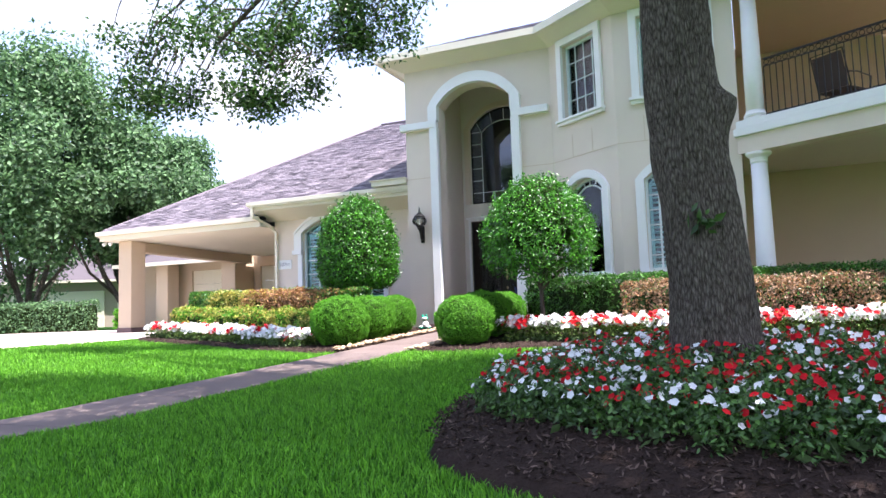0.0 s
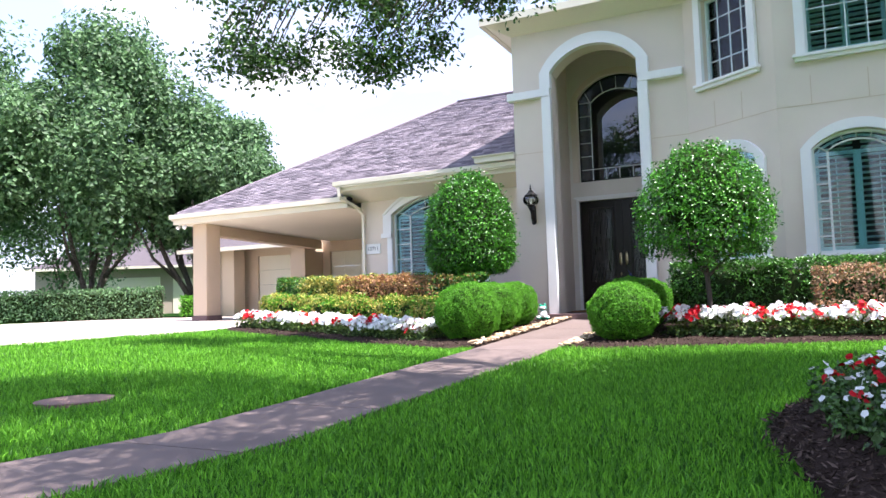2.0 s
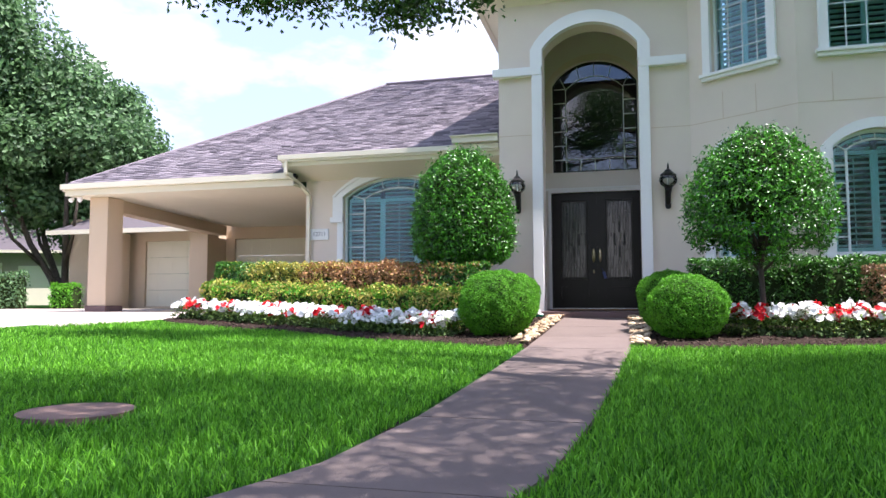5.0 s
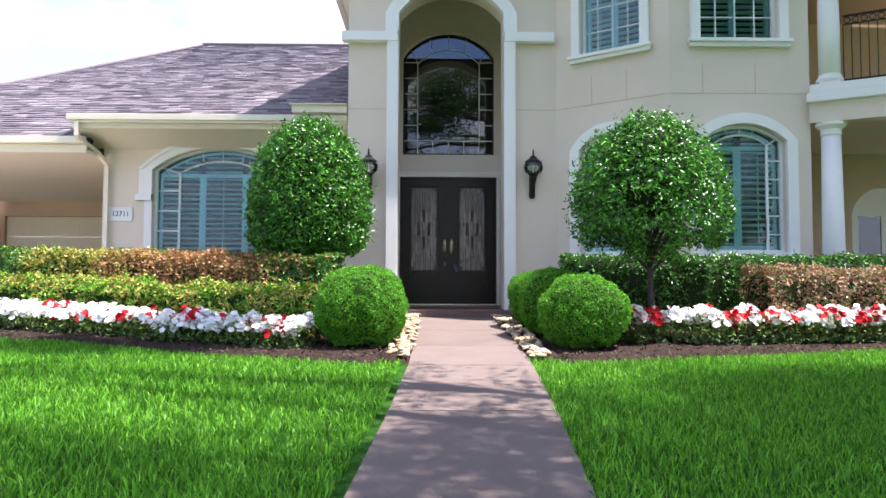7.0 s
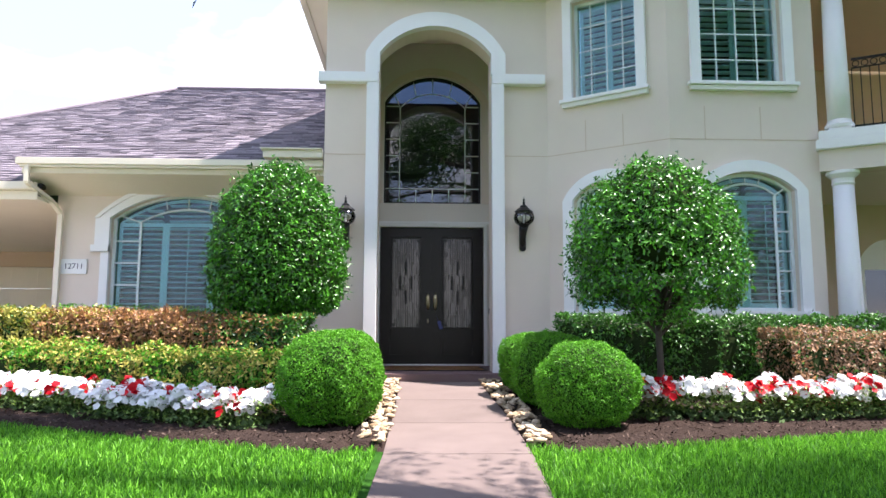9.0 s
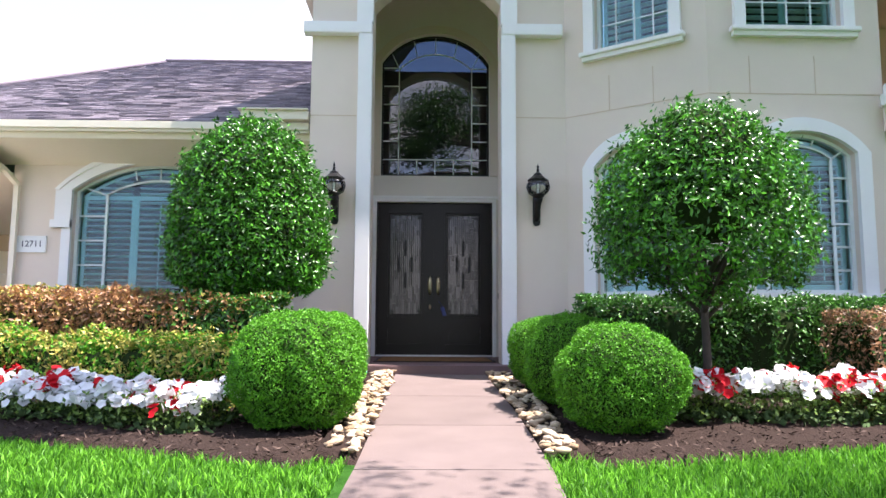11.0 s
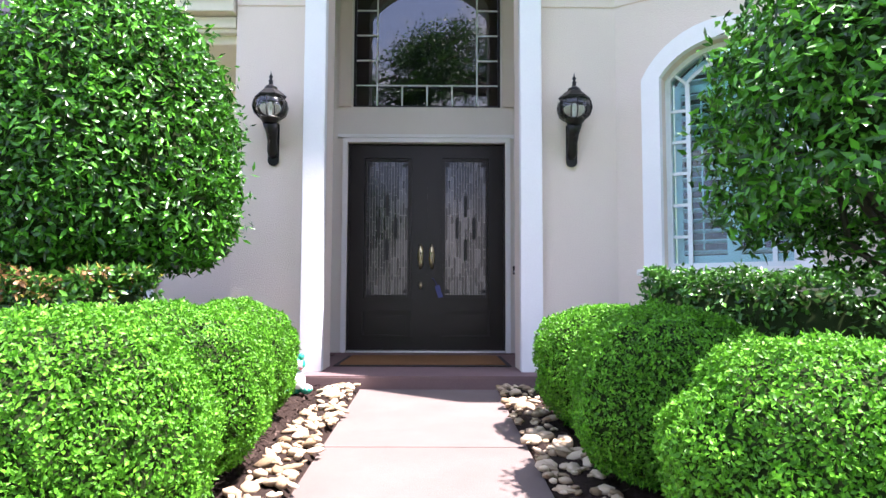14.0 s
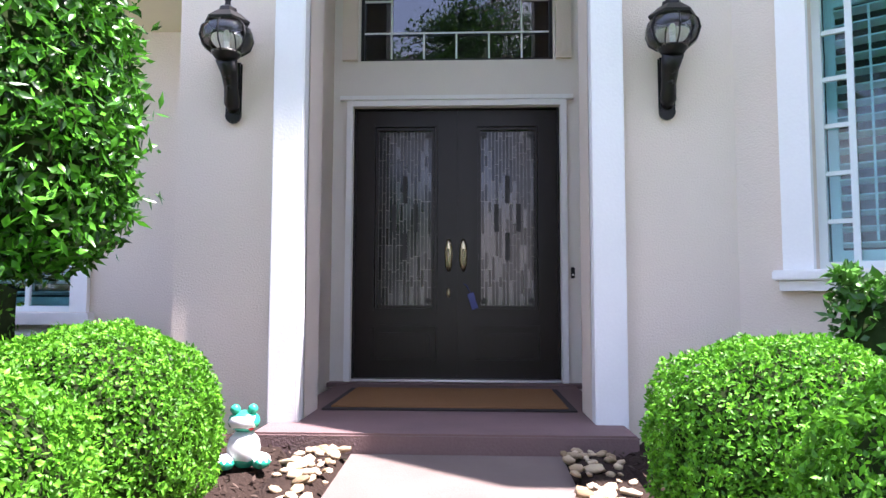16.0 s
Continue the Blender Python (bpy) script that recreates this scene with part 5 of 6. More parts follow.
def boxwood(x, y, rx, ry, h, seed):
    rng = np.random.default_rng(seed)
    z0 = ground_z(x, y) + 0.03
    root = thing("boxwood_shrub", (x, y, z0), "clipped round bright green boxwood on mulch", "shrub", "boxwoods along the walkway")
    half = (rx, ry, h / 2)
    # solid body whose dark colour stands in for shade within the bush
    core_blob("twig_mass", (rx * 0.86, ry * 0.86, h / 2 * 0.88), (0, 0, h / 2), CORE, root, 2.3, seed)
    n = int(36000 * (rx * ry * h) ** 0.66 / 0.33)
    p, nr = rounded(rng, n, half, 2.3, -0.93)
    p = p * (1 - rng.uniform(0, 0.10, len(p)) ** 1.3 + wobble(p, 0.11, 4, seed) + wobble(p, 0.07, 11, seed + 2) + wobble(p, 0.04, 24, seed))[:, None] + np.array((0, 0, h / 2))
    v, f = leaf_arrays(p, nr, 0.021, 0.0115, rng, 0.9)
    mesh_np("foliage", v, f, BOXLEAF, root, "dense small bright green leaves")
    bm = bmesh.new()
    tube(bm, [(0, 0, -0.06), (0, 0, h * 0.4)], 0.03, 6)
    part("trunk", bm, TWIG, root)


for i, (x, y, rx, ry, h) in enumerate(((-1.04, -6.08, 0.47, 0.50, 0.84), (-1.10, -4.95, 0.46, 0.50, 0.80), (-1.16, -3.92, 0.43, 0.46, 0.76),
                                       (1.29, -6.18, 0.46, 0.48, 0.75), (1.20, -5.06, 0.45, 0.48, 0.80), (1.16, -4.0, 0.42, 0.46, 0.76))):
    boxwood(x, y, rx, ry, h, 20 + i)


def topiary(x, y, r, z_lo, z_hi, seed, label, dense, prof):
    """Standard laurel: a trunk with forks and a clipped crown of long glossy leaves; prof gives the radius by height."""
    rng = np.random.default_rng(seed)
    z0 = ground_z(x, y) + 0.02
    root = thing("laurel_topiary", (x, y, z0), label, "topiary tree", "laurel standards")
    lo, hi = z_lo - z0, z_hi - z0
    H = hi - lo
    bm = bmesh.new()
    tube(bm, [(0, 0, -0.08), (0.02, 0.01, lo * 0.5), (0, 0, lo + 0.05), (0.02, 0, lo + H * 0.6)], [0.045, 0.036, 0.034, 0.022], 9)
    trunk = part("trunk", bm, STEM, root, "slender grey-brown trunk", smooth=True)
    for k in range(14):
        a = k * 2.4
        q = 0.45 + 0.45 * rng.random()
        bm = bmesh.new()
        tube(bm, [(0, 0, lo - 0.15 + 0.03 * k), (r * 0.35 * math.cos(a), r * 0.35 * math.sin(a), lo + 0.16 + 0.04 * k), (r * q * math.cos(a), r * q * math.sin(a), lo + H * (0.2 + 0.4 * rng.random()))], [0.022, 0.016, 0.007], 6)
        part("branch", bm, STEM, trunk, smooth=True)
    us, rs = prof
    core = 0.84 if dense else 0.60
    # turned body, its dark colour standing in for shade inside the crown
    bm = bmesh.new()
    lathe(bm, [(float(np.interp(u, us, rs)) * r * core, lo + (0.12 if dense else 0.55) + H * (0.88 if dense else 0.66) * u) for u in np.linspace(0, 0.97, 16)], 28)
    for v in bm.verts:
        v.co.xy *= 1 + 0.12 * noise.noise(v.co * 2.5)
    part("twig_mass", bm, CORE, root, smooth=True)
    n = 25000
    # points over the turned surface, by area
    u = np.linspace(0, 1, 200)
    rr = np.interp(u, us, rs) * r
    w = np.hypot(np.gradient(rr), np.gradient(u * H)) * (rr + 0.05)
    cdf = np.concatenate([[0], np.cumsum(w)])
    t = np.interp(rng.random(n), cdf / cdf[-1], np.linspace(0, 1, 201))
    bottom = rng.random(n) < 0.10
    a = rng.uniform(0, 2 * math.pi, n)
    rad = np.interp(t, us, rs) * r
    slope = np.interp(t, u, np.gradient(rr) / (np.gradient(u) * H))
    nr = unit(np.stack([np.cos(a), np.sin(a), -slope], -1))
    P = np.stack([rad * np.cos(a), rad * np.sin(a), lo + t * H], -1)
    P[bottom] = np.stack([np.cos(a) * np.sqrt(rng.random(n)) * rs[0] * r, np.sin(a) * np.sqrt(rng.random(n)) * rs[0] * r, np.full(n, lo)], -1)[bottom]
    nr[bottom] = np.array((0, 0, -1.0))
    deep = rng.uniform(0, 1, n) ** 1.5 * (0.13 if dense else 0.34)
    P = P + nr * (wobble(P, 0.05, 3.5, seed) + wobble(P, 0.045, 9, seed + 5) - deep)[:, None]
    if not dense:
        rise = np.clip((P[:, 2] - lo) / H, 0, 1)
        keep = wobble(P, 1.0, 2.8, seed + 9) + 1.5 * rise > 0.22
        P, nr = P[keep], nr[keep]
    v, f = leaf_arrays(P, unit(nr + np.array((0, 0, 0.4))), 0.062, 0.026, rng, 0.75, 0.25)
    # young shoots stand out of the clipped outline
    m = 200
    t2 = rng.random(m) ** 0.7
    a2 = rng.uniform(0, 2 * math.pi, m)
    r2 = np.interp(t2, us, rs) * r
    s0 = np.stack([r2 * np.cos(a2), r2 * np.sin(a2), lo + t2 * H], -1)
    d2 = unit(np.stack([np.cos(a2), np.sin(a2), 0.4 + 1.2 * t2], -1))
    ps = np.repeat(s0, 6, 0) + np.repeat(d2, 6, 0) * np.tile(np.linspace(-0.02, 0.10, 6), m)[:, None]
    v2, f2 = leaf_arrays(ps, np.repeat(d2, 6, 0), 0.065, 0.024, rng, 0.9, 0.2)
    mesh_np("foliage", np.concatenate([v, v2]), np.concatenate([f, f2 + len(v)]), LAURELLEAF, root, "glossy pointed green leaves")
    return root


topiary(-2.0, -3.78, 0.84, 1.14, 3.02, 41, "dome-shaped clipped laurel standard before the wing window", True, ((0, 0.05, 0.14, 0.3, 0.5, 0.7, 0.85, 0.94, 0.985, 1), (0.70, 0.90, 0.99, 1.0, 0.97, 0.85, 0.64, 0.42, 0.2, 0.0)))
topiary(2.27, -5.28, 0.90, 1.02, 2.76, 43, "loosely clipped laurel standard with open lower branches", False, ((0, 0.08, 0.2, 0.4, 0.6, 0.75, 0.88, 0.95, 0.985, 1), (0.62, 0.85, 0.98, 1.02, 0.95, 0.80, 0.56, 0.36, 0.2, 0.0)))


def hedge(name, line, width, height, leaf, size, count, seed, label, patches=None, top_only=False, shaggy=0.06, core=None):
    """A clipped hedge along plan points: twig body coloured dark for inner shade, and leaves over it."""
    rng = np.random.default_rng(seed)
    pts = np.array(line, float)
    seg = np.linalg.norm(np.diff(pts, axis=0), axis=1)
    cum = np.concatenate([[0], np.cumsum(seg)])
    L = cum[-1]
    cx, cy = pts[:, 0].mean(), pts[:, 1].mean()
    root = thing(name, (cx, cy, ground_z(cx, cy)), label, "hedge")

    def place(s, u, w):
        x = np.interp(s, cum, pts[:, 0])
        y = np.interp(s, cum, pts[:, 1])
        e = 0.01
        tx = np.interp(np.minimum(s + e, L), cum, pts[:, 0]) - np.interp(np.maximum(s - e, 0), cum, pts[:, 0])
        ty = np.interp(np.minimum(s + e, L), cum, pts[:, 1]) - np.interp(np.maximum(s - e, 0), cum, pts[:, 1])
        ln = np.hypot(tx, ty)
        nx, ny = -ty / ln, tx / ln
        X, Y = x + nx * u, y + ny * u
        Z = ground_zs(X, Y) + w
        return np.stack([X - cx, Y - cy, Z - ground_z(cx, cy)], -1), np.stack([nx, ny, 0 * nx], -1), np.stack([tx / ln, ty / ln, 0 * nx], -1)

    # body
    k = max(6, int(L / 0.15))
    prof = [(-0.38, 0.0), (-0.40, 0.72), (-0.30, 0.86), (0.30, 0.86), (0.40, 0.72), (0.38, 0.0)]
    ss = np.linspace(0.05, L - 0.05, k)
    rows = [place(ss, np.full(k, u * width), np.full(k, w * height))[0] for u, w in prof]
    V = np.stack(rows, 1)
    V[:, 1:5] += rng.normal(0, 0.02, (k, 4, 3))
    m = len(prof)
    F = [(i * m + j, i * m + j + 1, (i + 1) * m + j + 1, (i + 1) * m + j) for i in range(k - 1) for j in range(m - 1)]
    F += [(0, 1, 4, 5), (1, 2, 3, 4), ((k - 1) * m, (k - 1) * m + 1, (k - 1) * m + 4, (k - 1) * m + 5), ((k - 1) * m + 1, (k - 1) * m + 2, (k - 1) * m + 3, (k - 1) * m + 4)]
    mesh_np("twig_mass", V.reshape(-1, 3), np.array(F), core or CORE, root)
    # leaves over the front, top, back and ends
    side = rng.random(count)
    s = rng.uniform(0, L, count)
    u = rng.uniform(-0.5, 0.5, count) * width
    w = rng.uniform(0.06, 1.0, count) * height
    front, top, back = side < 0.58, (side >= 0.58) & (side < 0.90), side >= 0.90
    u[front], u[back], w[top] = -0.5 * width, 0.5 * width, height
    ends = rng.random(count) < min(0.12, width / L * 0.5)
    s[ends] = np.where(rng.random(ends.sum()) < 0.5, 0, L)
    u[ends] = rng.uniform(-0.5, 0.5, ends.sum()) * width
    P, N, TT = place(s, u, w)
    nr = np.where(top[:, None], np.array((0, 0, 1.0)), N * np.sign(u)[:, None])
    nr[ends] = TT[ends] * np.where(s[ends] > 0, 1, -1)[:, None]
    edge = np.clip((w / height - 0.82) / 0.18, 0, 1) * np.clip((np.abs(u) / width - 0.36) / 0.14, 0, 1)
    P = P - N * (np.sign(u) * edge * 0.07)[:, None] - np.array((0, 0, 1.0)) * (edge * 0.06)[:, None]
    bumps = wobble(P, shaggy, 4, seed) + wobble(P, shaggy * 0.7, 11, seed + 3) - rng.uniform(0, 0.07, count)
    P = P + nr * bumps[:, None]
    nr = unit(nr + np.array((0, 0, 0.35)))
    mats = leaf if isinstance(leaf, list) else [leaf]
    if len(mats) == 1:
        v, f = leaf_arrays(P, nr, size, size * 0.5, rng, 0.75)
        mesh_np("foliage", v, f, mats[0], root)
    else:
        which = patches(s / L, w / height, rng, count, P)
        for i, mt in enumerate(mats):
            sel = which == i
            if sel.sum() > 5:
                v, f = leaf_arrays(P[sel], nr[sel], size, size * 0.5, rng, 0.75)
                mesh_np("foliage", v, f, mt, root)
    return root


def rusty(s, w, rng, n, P):
    v = s + rng.normal(0, 0.07, n) + wobble(P, 0.12, 3, 7)
    out = np.where(v < 0.22, 2, np.where(v < 0.45, 0, np.where(v < 0.86, 1, 2)))
    low = w < 0.35 + 0.3 * rng.random(n)
    flip = rng.random(n)
    out = np.where(low & (flip < 0.55), 2, out)
    return np.where(flip > 0.93, 0, out)


def golden(s, w, rng, n, P):
    return np.where(rng.random(n) < 0.5 + wobble(P, 0.6, 4, 3), 0, 1)


def brownish(s, w, rng, n, P):
    r = rng.random(n)
    return np.where(r < 0.62 + wobble(P, 0.4, 3, 5), 0, np.where(r < 0.85, 1, 2))


BROWNLEAF = shader("bronzed_leaf", (0.23, 0.145, 0.085), 0.55, island=0.45, leafy=0.25, tint=(0.38, 0.23, 0.13))
hedge("hedge", [(-6.72, -3.22), (-4.87, -3.67), (-3.34, -4.02), (-1.53, -4.52)], 0.72, 0.98, [GOLDLEAF, RUSTLEAF, DARKLEAF], 0.055, 30000, 51, "shaggy hedge of rust, gold and green leaves under the wing window", rusty, shaggy=0.09)
hedge("hedge", [(-6.49, -4.08), (-4.09, -4.63), (-1.63, -5.25)], 0.5, 0.62, [GOLDLEAF, BOXLEAF], 0.05, 22000, 52, "low hedge of yellow-green variegated leaves", golden, shaggy=0.10)
hedge("hedge", [(-5.6, -1.72), (-2.9, -1.75)], 0.4, 1.05, BOXLEAF, 0.05, 3000, 53, "green hedge against the wing wall")
hedge("hedge", [(1.62, -3.39), (2.48, -3.95), (3.41, -4.34), (6.74, -4.28), (10.34, -4.1)], 0.55, 1.0, DARKLEAF, 0.055, 27000, 54, "dark glossy green hedge along the bay", shaggy=0.06)
hedge("hedge", [(3.59, -5.07), (5.99, -5.04), (10.68, -4.95)], 0.8, 0.86, [BROWNLEAF, RUSTLEAF, DARKLEAF], 0.048, 34000, 55, "bronze-brown clipped hedge behind white flowers", brownish, shaggy=0.07)


# ---- flowers ----
def blossoms(pos, nrm, size, rng):
    """Five-lobed open blossoms, slightly funnelled: eleven corners and ten triangles each."""
    n = len(pos)
    d = unit(nrm + rng.normal(0, 0.35, (n, 3)))
    a = unit(np.cross(d, rng.normal(0, 1, (n, 3))))
    b = np.cross(d, a)
    R = (size * rng.uniform(0.75, 1.2, n))[:, None]
    V = [pos - d * R * 0.25]
    for k in range(10):
        t = 2 * math.pi * k / 10
        rr = R * (1.0 if k % 2 == 0 else 0.82)
        V.append(pos + (a * math.cos(t) + b * math.sin(t)) * rr + d * R * rng.uniform(-0.12, 0.15, (n, 1)))
    V = np.stack(V, 1).reshape(-1, 3)
    tri = np.array([[0, 1 + k, 1 + (k + 1) % 10] for k in range(10)])[None]
    F = (np.arange(n)[:, None, None] * 11 + tri).reshape(-1, 3)
    return V, F


def flower_bed(inside, spots, height, seed, red_share, label, size=0.042, leaf_n=9, bloom_n=12, leaf=None):
    """Bedding plants at the plan spots: stems, leaves, and white and red blossoms in drifts."""
    rng = np.random.default_rng(seed)
    spots = np.array(spots)
    x0, y0 = spots.mean(0)
    root = thing("flower_bed", (x0, y0, 0), label, "flowers", kind="stuff")
    root.matrix_basis = pose(0, 0, 0)
    base = np.array([inside(x, y) for x, y in spots])
    H = height * rng.uniform(0.75, 1.15, len(spots))
    hub = np.stack([spots[:, 0], spots[:, 1], base], -1)
    m = leaf_n * 4
    P = np.repeat(hub, m, 0)
    off = unit(rng.normal(0, 1, P.shape)) * np.array((0.11, 0.11, 0.5))
    z = rng.uniform(0.05, 0.95, len(P))
    P = P + off * np.array((1, 1, 0)) + np.stack([0 * z, 0 * z, z * np.repeat(H, m)], -1)
    nr = unit(off * np.array((1, 1, 0)) + np.array((0, 0, 0.09)))
    v, f = leaf_arrays(P, nr, 0.042, 0.022, rng, 0.8)
    mesh_np("foliage", v, f, leaf or FLOWERLEAF, root)
    cv, cf = leaf_arrays(np.repeat(hub, 8, 0) + rng.normal(0, 0.05, (len(hub) * 8, 3)) * np.array((1, 1, 0)) + np.array((0, 0, 0.03)), np.tile(np.array((0, 0, 1.0)), (len(hub) * 8, 1)), 0.08, 0.05, rng, 1.2)
    mesh_np("stems", cv, cf, FLOWERCORE, root)
    B = np.repeat(hub, bloom_n, 0)
    ang = rng.uniform(0, 2 * math.pi, len(B))
    rad = rng.uniform(0, 0.12, len(B))
    lift = np.repeat(H, bloom_n) * (1.02 - 2.2 * rad) + rng.uniform(-0.02, 0.035, len(B))
    B = B + np.stack([rad * np.cos(ang), rad * np.sin(ang), lift], -1)
    nb = unit(np.stack([rad * np.cos(ang) * 6, rad * np.sin(ang) * 6 - 0.25, 0.55 + 0 * rad], -1))
    drift = np.repeat(rng.random(len(spots)), bloom_n) + wobble(B, 0.35, 2.2, seed) + rng.normal(0, 0.12, len(B))
    cut = np.quantile(drift, red_share)
    for nm, sel, mt in (("red_blossoms", drift < cut, REDPETAL), ("white_blossoms", drift >= cut, WHITEPETAL)):
        v, f = blossoms(B[sel], nb[sel], size, rng)
        mesh_np(nm, v, f, mt, root)


def strip_spots(line, width, gap, seed):
    rng = random.Random(seed)
    out = []
    for (xa, ya), (xb, yb) in zip(line, line[1:]):
        L = math.hypot(xb - xa, yb - ya)
        nx, ny = -(yb - ya) / L, (xb - xa) / L
        for i in range(int(L / gap)):
            for j in range(max(1, int(width / gap))):
                t = (i + rng.random()) * gap / L
                u = (j + 0.5) * gap - width / 2 + rng.uniform(-0.4, 0.4) * gap
                out.append((xa + (xb - xa) * t + nx * u, ya + (yb - ya) * t + ny * u))
    return out


def bed_z(x, y):
    return ground_z(x, y) + bumpy(x, y)


flower_bed(bed_z, strip_spots([(-6.55, -4.66), (-4.84, -5.08), (-3.31, -5.56), (-1.50, -6.12)], 0.66, 0.115, 1), 0.26, 61, 0.2, "drift of white petunias with some red along the mulch bed")
flower_bed(bed_z, strip_spots([(1.78, -5.62), (2.83, -5.76), (4.57, -5.58), (6.76, -5.56), (10.36, -5.6)], 0.58, 0.115, 2), 0.33, 62, 0.2, "drift of white and red petunias before the bronze hedge")


def mound_z(x, y):
    return ground_z(x, y) + mound(x, y)


rng0 = random.Random(9)
spots = []
for i in range(36):
    for j in range(36):
        x = TREE_C[0] - 2.1 + i * 0.12 + rng0.uniform(-0.05, 0.05)
        y = TREE_C[1] - 2.1 + j * 0.12 + rng0.uniform(-0.05, 0.05)
        d = math.hypot(x - TREE_C[0], y - TREE_C[1])
        a = math.atan2(y - TREE_C[1], x - TREE_C[0])
        near = 1.62 + 0.10 * math.sin(4 * a + 0.5) + (0.15 if y > TREE_C[1] else 0.0)
        if 0.40 < d < near:
            spots.append((x, y))
flower_bed(mound_z, spots, 0.23, 63, 0.52, "mound of red and white impatiens round the oak", size=0.023, leaf_n=17, bloom_n=3, leaf=IMPATIENSLEAF)


# ---- oak ----
def oak():
    root = thing("oak_tree", (5.17, -11.25, ground_z(5.17, -11.25)), "tall live oak with furrowed bark and a wide leafy crown", "tree")
    rng = np.random.default_rng(71)
    bm = bmesh.new()
    n, rows = 84, 150
    rings = []
    for i in range(rows + 1):
        t = i / rows
        z = -0.2 + 4.6 * t
        cx = -0.02 - 0.036 * max(0, z - 0.3) + 0.03 * math.sin(z * 2)
        cy = 0.02 * math.sin(z * 1.3)
        r = 0.285 - 0.018 * z + 0.13 * math.exp(-max(z - 0.15, 0) * 4.0)
        ring = []
        for k in range(n):
            a = 2 * math.pi * k / n
            d = Vector((math.cos(a), math.sin(a), z * 0.35))
            rr = r * (1 + 0.05 * math.sin(3 * a + z) + 0.035 * noise.noise(d * 4))
            rr += 0.014 * noise.noise(Vector((math.cos(a) * 6, math.sin(a) * 6, z * 2.0))) + 0.017 * noise.noise(Vector((math.cos(a) * 16, math.sin(a) * 16, z * 4.5)))
            bump = math.exp(-(((a - 0.05 + math.pi) % (2 * math.pi) - math.pi) / 0.42) ** 2 - ((z - (2.22 if z < 2.22 else 2.22)) / (0.20 if z < 2.22 else 0.06)) ** 2)
            scar = math.exp(-(((a - 4.35 + math.pi) % (2 * math.pi) - math.pi) / 0.35) ** 2 - ((z - 1.62) / 0.11) ** 2)
            rr += 0.11 * bump + 0.02 * scar
            ring.append(bm.verts.new((cx + rr * math.cos(a), cy + rr * math.sin(a), z)))
        rings.append(ring)
    for p, q in zip(rings, rings[1:]):
        for k in range(n):
            bm.faces.new((p[k], p[(k + 1) % n], q[(k + 1) % n], q[k]))
    part("trunk", bm, BARK, root, "deeply furrowed grey-brown bark", smooth=True)
    # limbs, as points relative to the trunk's foot
    top = Vector((-0.30, 0.0, 4.3))
    ends = [((-3.2, 1.6, 5.6), (-7.0, 3.1, 5.0)), ((-1.0, 1.6, 7.0), (-2.0, 2.6, 8.6)), ((-1.8, 0.4, 6.6), (-4.5, 0.6, 7.4)), ((0.8, 1.5, 6.8), (2.0, 2.5, 8.2)),
            ((1.8, -0.6, 6.2), (4.2, -1.0, 7.0)), ((-0.6, -2.0, 6.4), (-1.4, -4.2, 7.2)), ((-2.6, -1.5, 6.2), (-5.2, -2.6, 6.8)), ((-0.5, 0.2, 7.0), (-0.8, 0.5, 9.0)), ((1.2, -2.2, 6.2), (2.6, -4.0, 6.8))]
    tips = []
    for m_, e_ in ends:
        bm = bmesh.new()
        m_, e_ = Vector(m_), Vector(e_)
        pts = [top.lerp(m_, 0.0), top.lerp(m_, 0.5) + Vector((0, 0, 0.25)), m_, m_.lerp(e_, 0.5) + Vector((0, 0, 0.2)), e_]
        tube(bm, pts, [0.13, 0.10, 0.075, 0.05, 0.02], 9)
        for k in range(13):
            t = 0.35 + 0.65 * k / 12
            base = (top.lerp(m_, t * 2) if t < 0.5 else m_.lerp(e_, t * 2 - 1)) + Vector((0, 0, 0.12))
            tip = base + Vector(rng.normal(0, 1, 3)) * 0.75 + Vector((0, 0, -0.25))
            tube(bm, [base, base.lerp(tip, 0.5) + Vector((0, 0, 0.10)), tip], [0.022, 0.013, 0.005], 5)
            tips += [base.lerp(tip, 0.6), tip]
        part("limb", bm, BARK, root, smooth=True)
    # hanging sprays towards the house
    sprays = []
    for _ in range(58):
        t = rng.uniform(0.10, 1.0)
        low_z = float(np.interp(t, (0, 0.15, 0.7, 0.85, 1), (4.5, 4.15, 4.15, 4.5, 5.2))) + 0.3
        sprays.append(Vector((-9.8 + 4.24 * t + rng.normal(0, 0.15), 3.2 + 1.9 * t + rng.normal(0, 0.3), low_z - 0.05 + rng.random() ** 1.3 * 1.6)))
    for _ in range(16):
        t = rng.uniform(1.02, 1.27)
        sprays.append(Vector((-9.9 + 4.24 * t, 2.7 + 1.9 * t + rng.normal(0, 0.25), rng.uniform(5.35, 7.0))))
    bm = bmesh.new()
    for s_ in sprays:
        anchor = Vector((s_.x + 0.8, s_.y - 0.4, s_.z + 0.55))
        tube(bm, [anchor, anchor.lerp(s_, 0.5) + Vector((0, 0, 0.08)), s_], [0.014, 0.009, 0.004], 5)
    for x in (-8.6, -7.6, -6.6, -5.6, -4.6):
        tube(bm, [(-2.2, 2.2, 6.0), (x * 0.6 - 1.0, 3.0, 6.5), (x, 3.3, 5.6)], [0.05, 0.035, 0.012], 6)
    part("limb", bm, BARK, root, "thin hanging branches", smooth=True)
    hubs = [(p, 46, 0.36) for p in tips] + [(p, 170, 0.30) for p in sprays]
    # upper crown, unseen, spread so that its shadow covers the lawn
    crown = []
    for _ in range(860):
        d = Vector(rng.normal(0, 1, 3))
        d = d.normalized() * rng.uniform(0.0, 1.0) ** 0.45
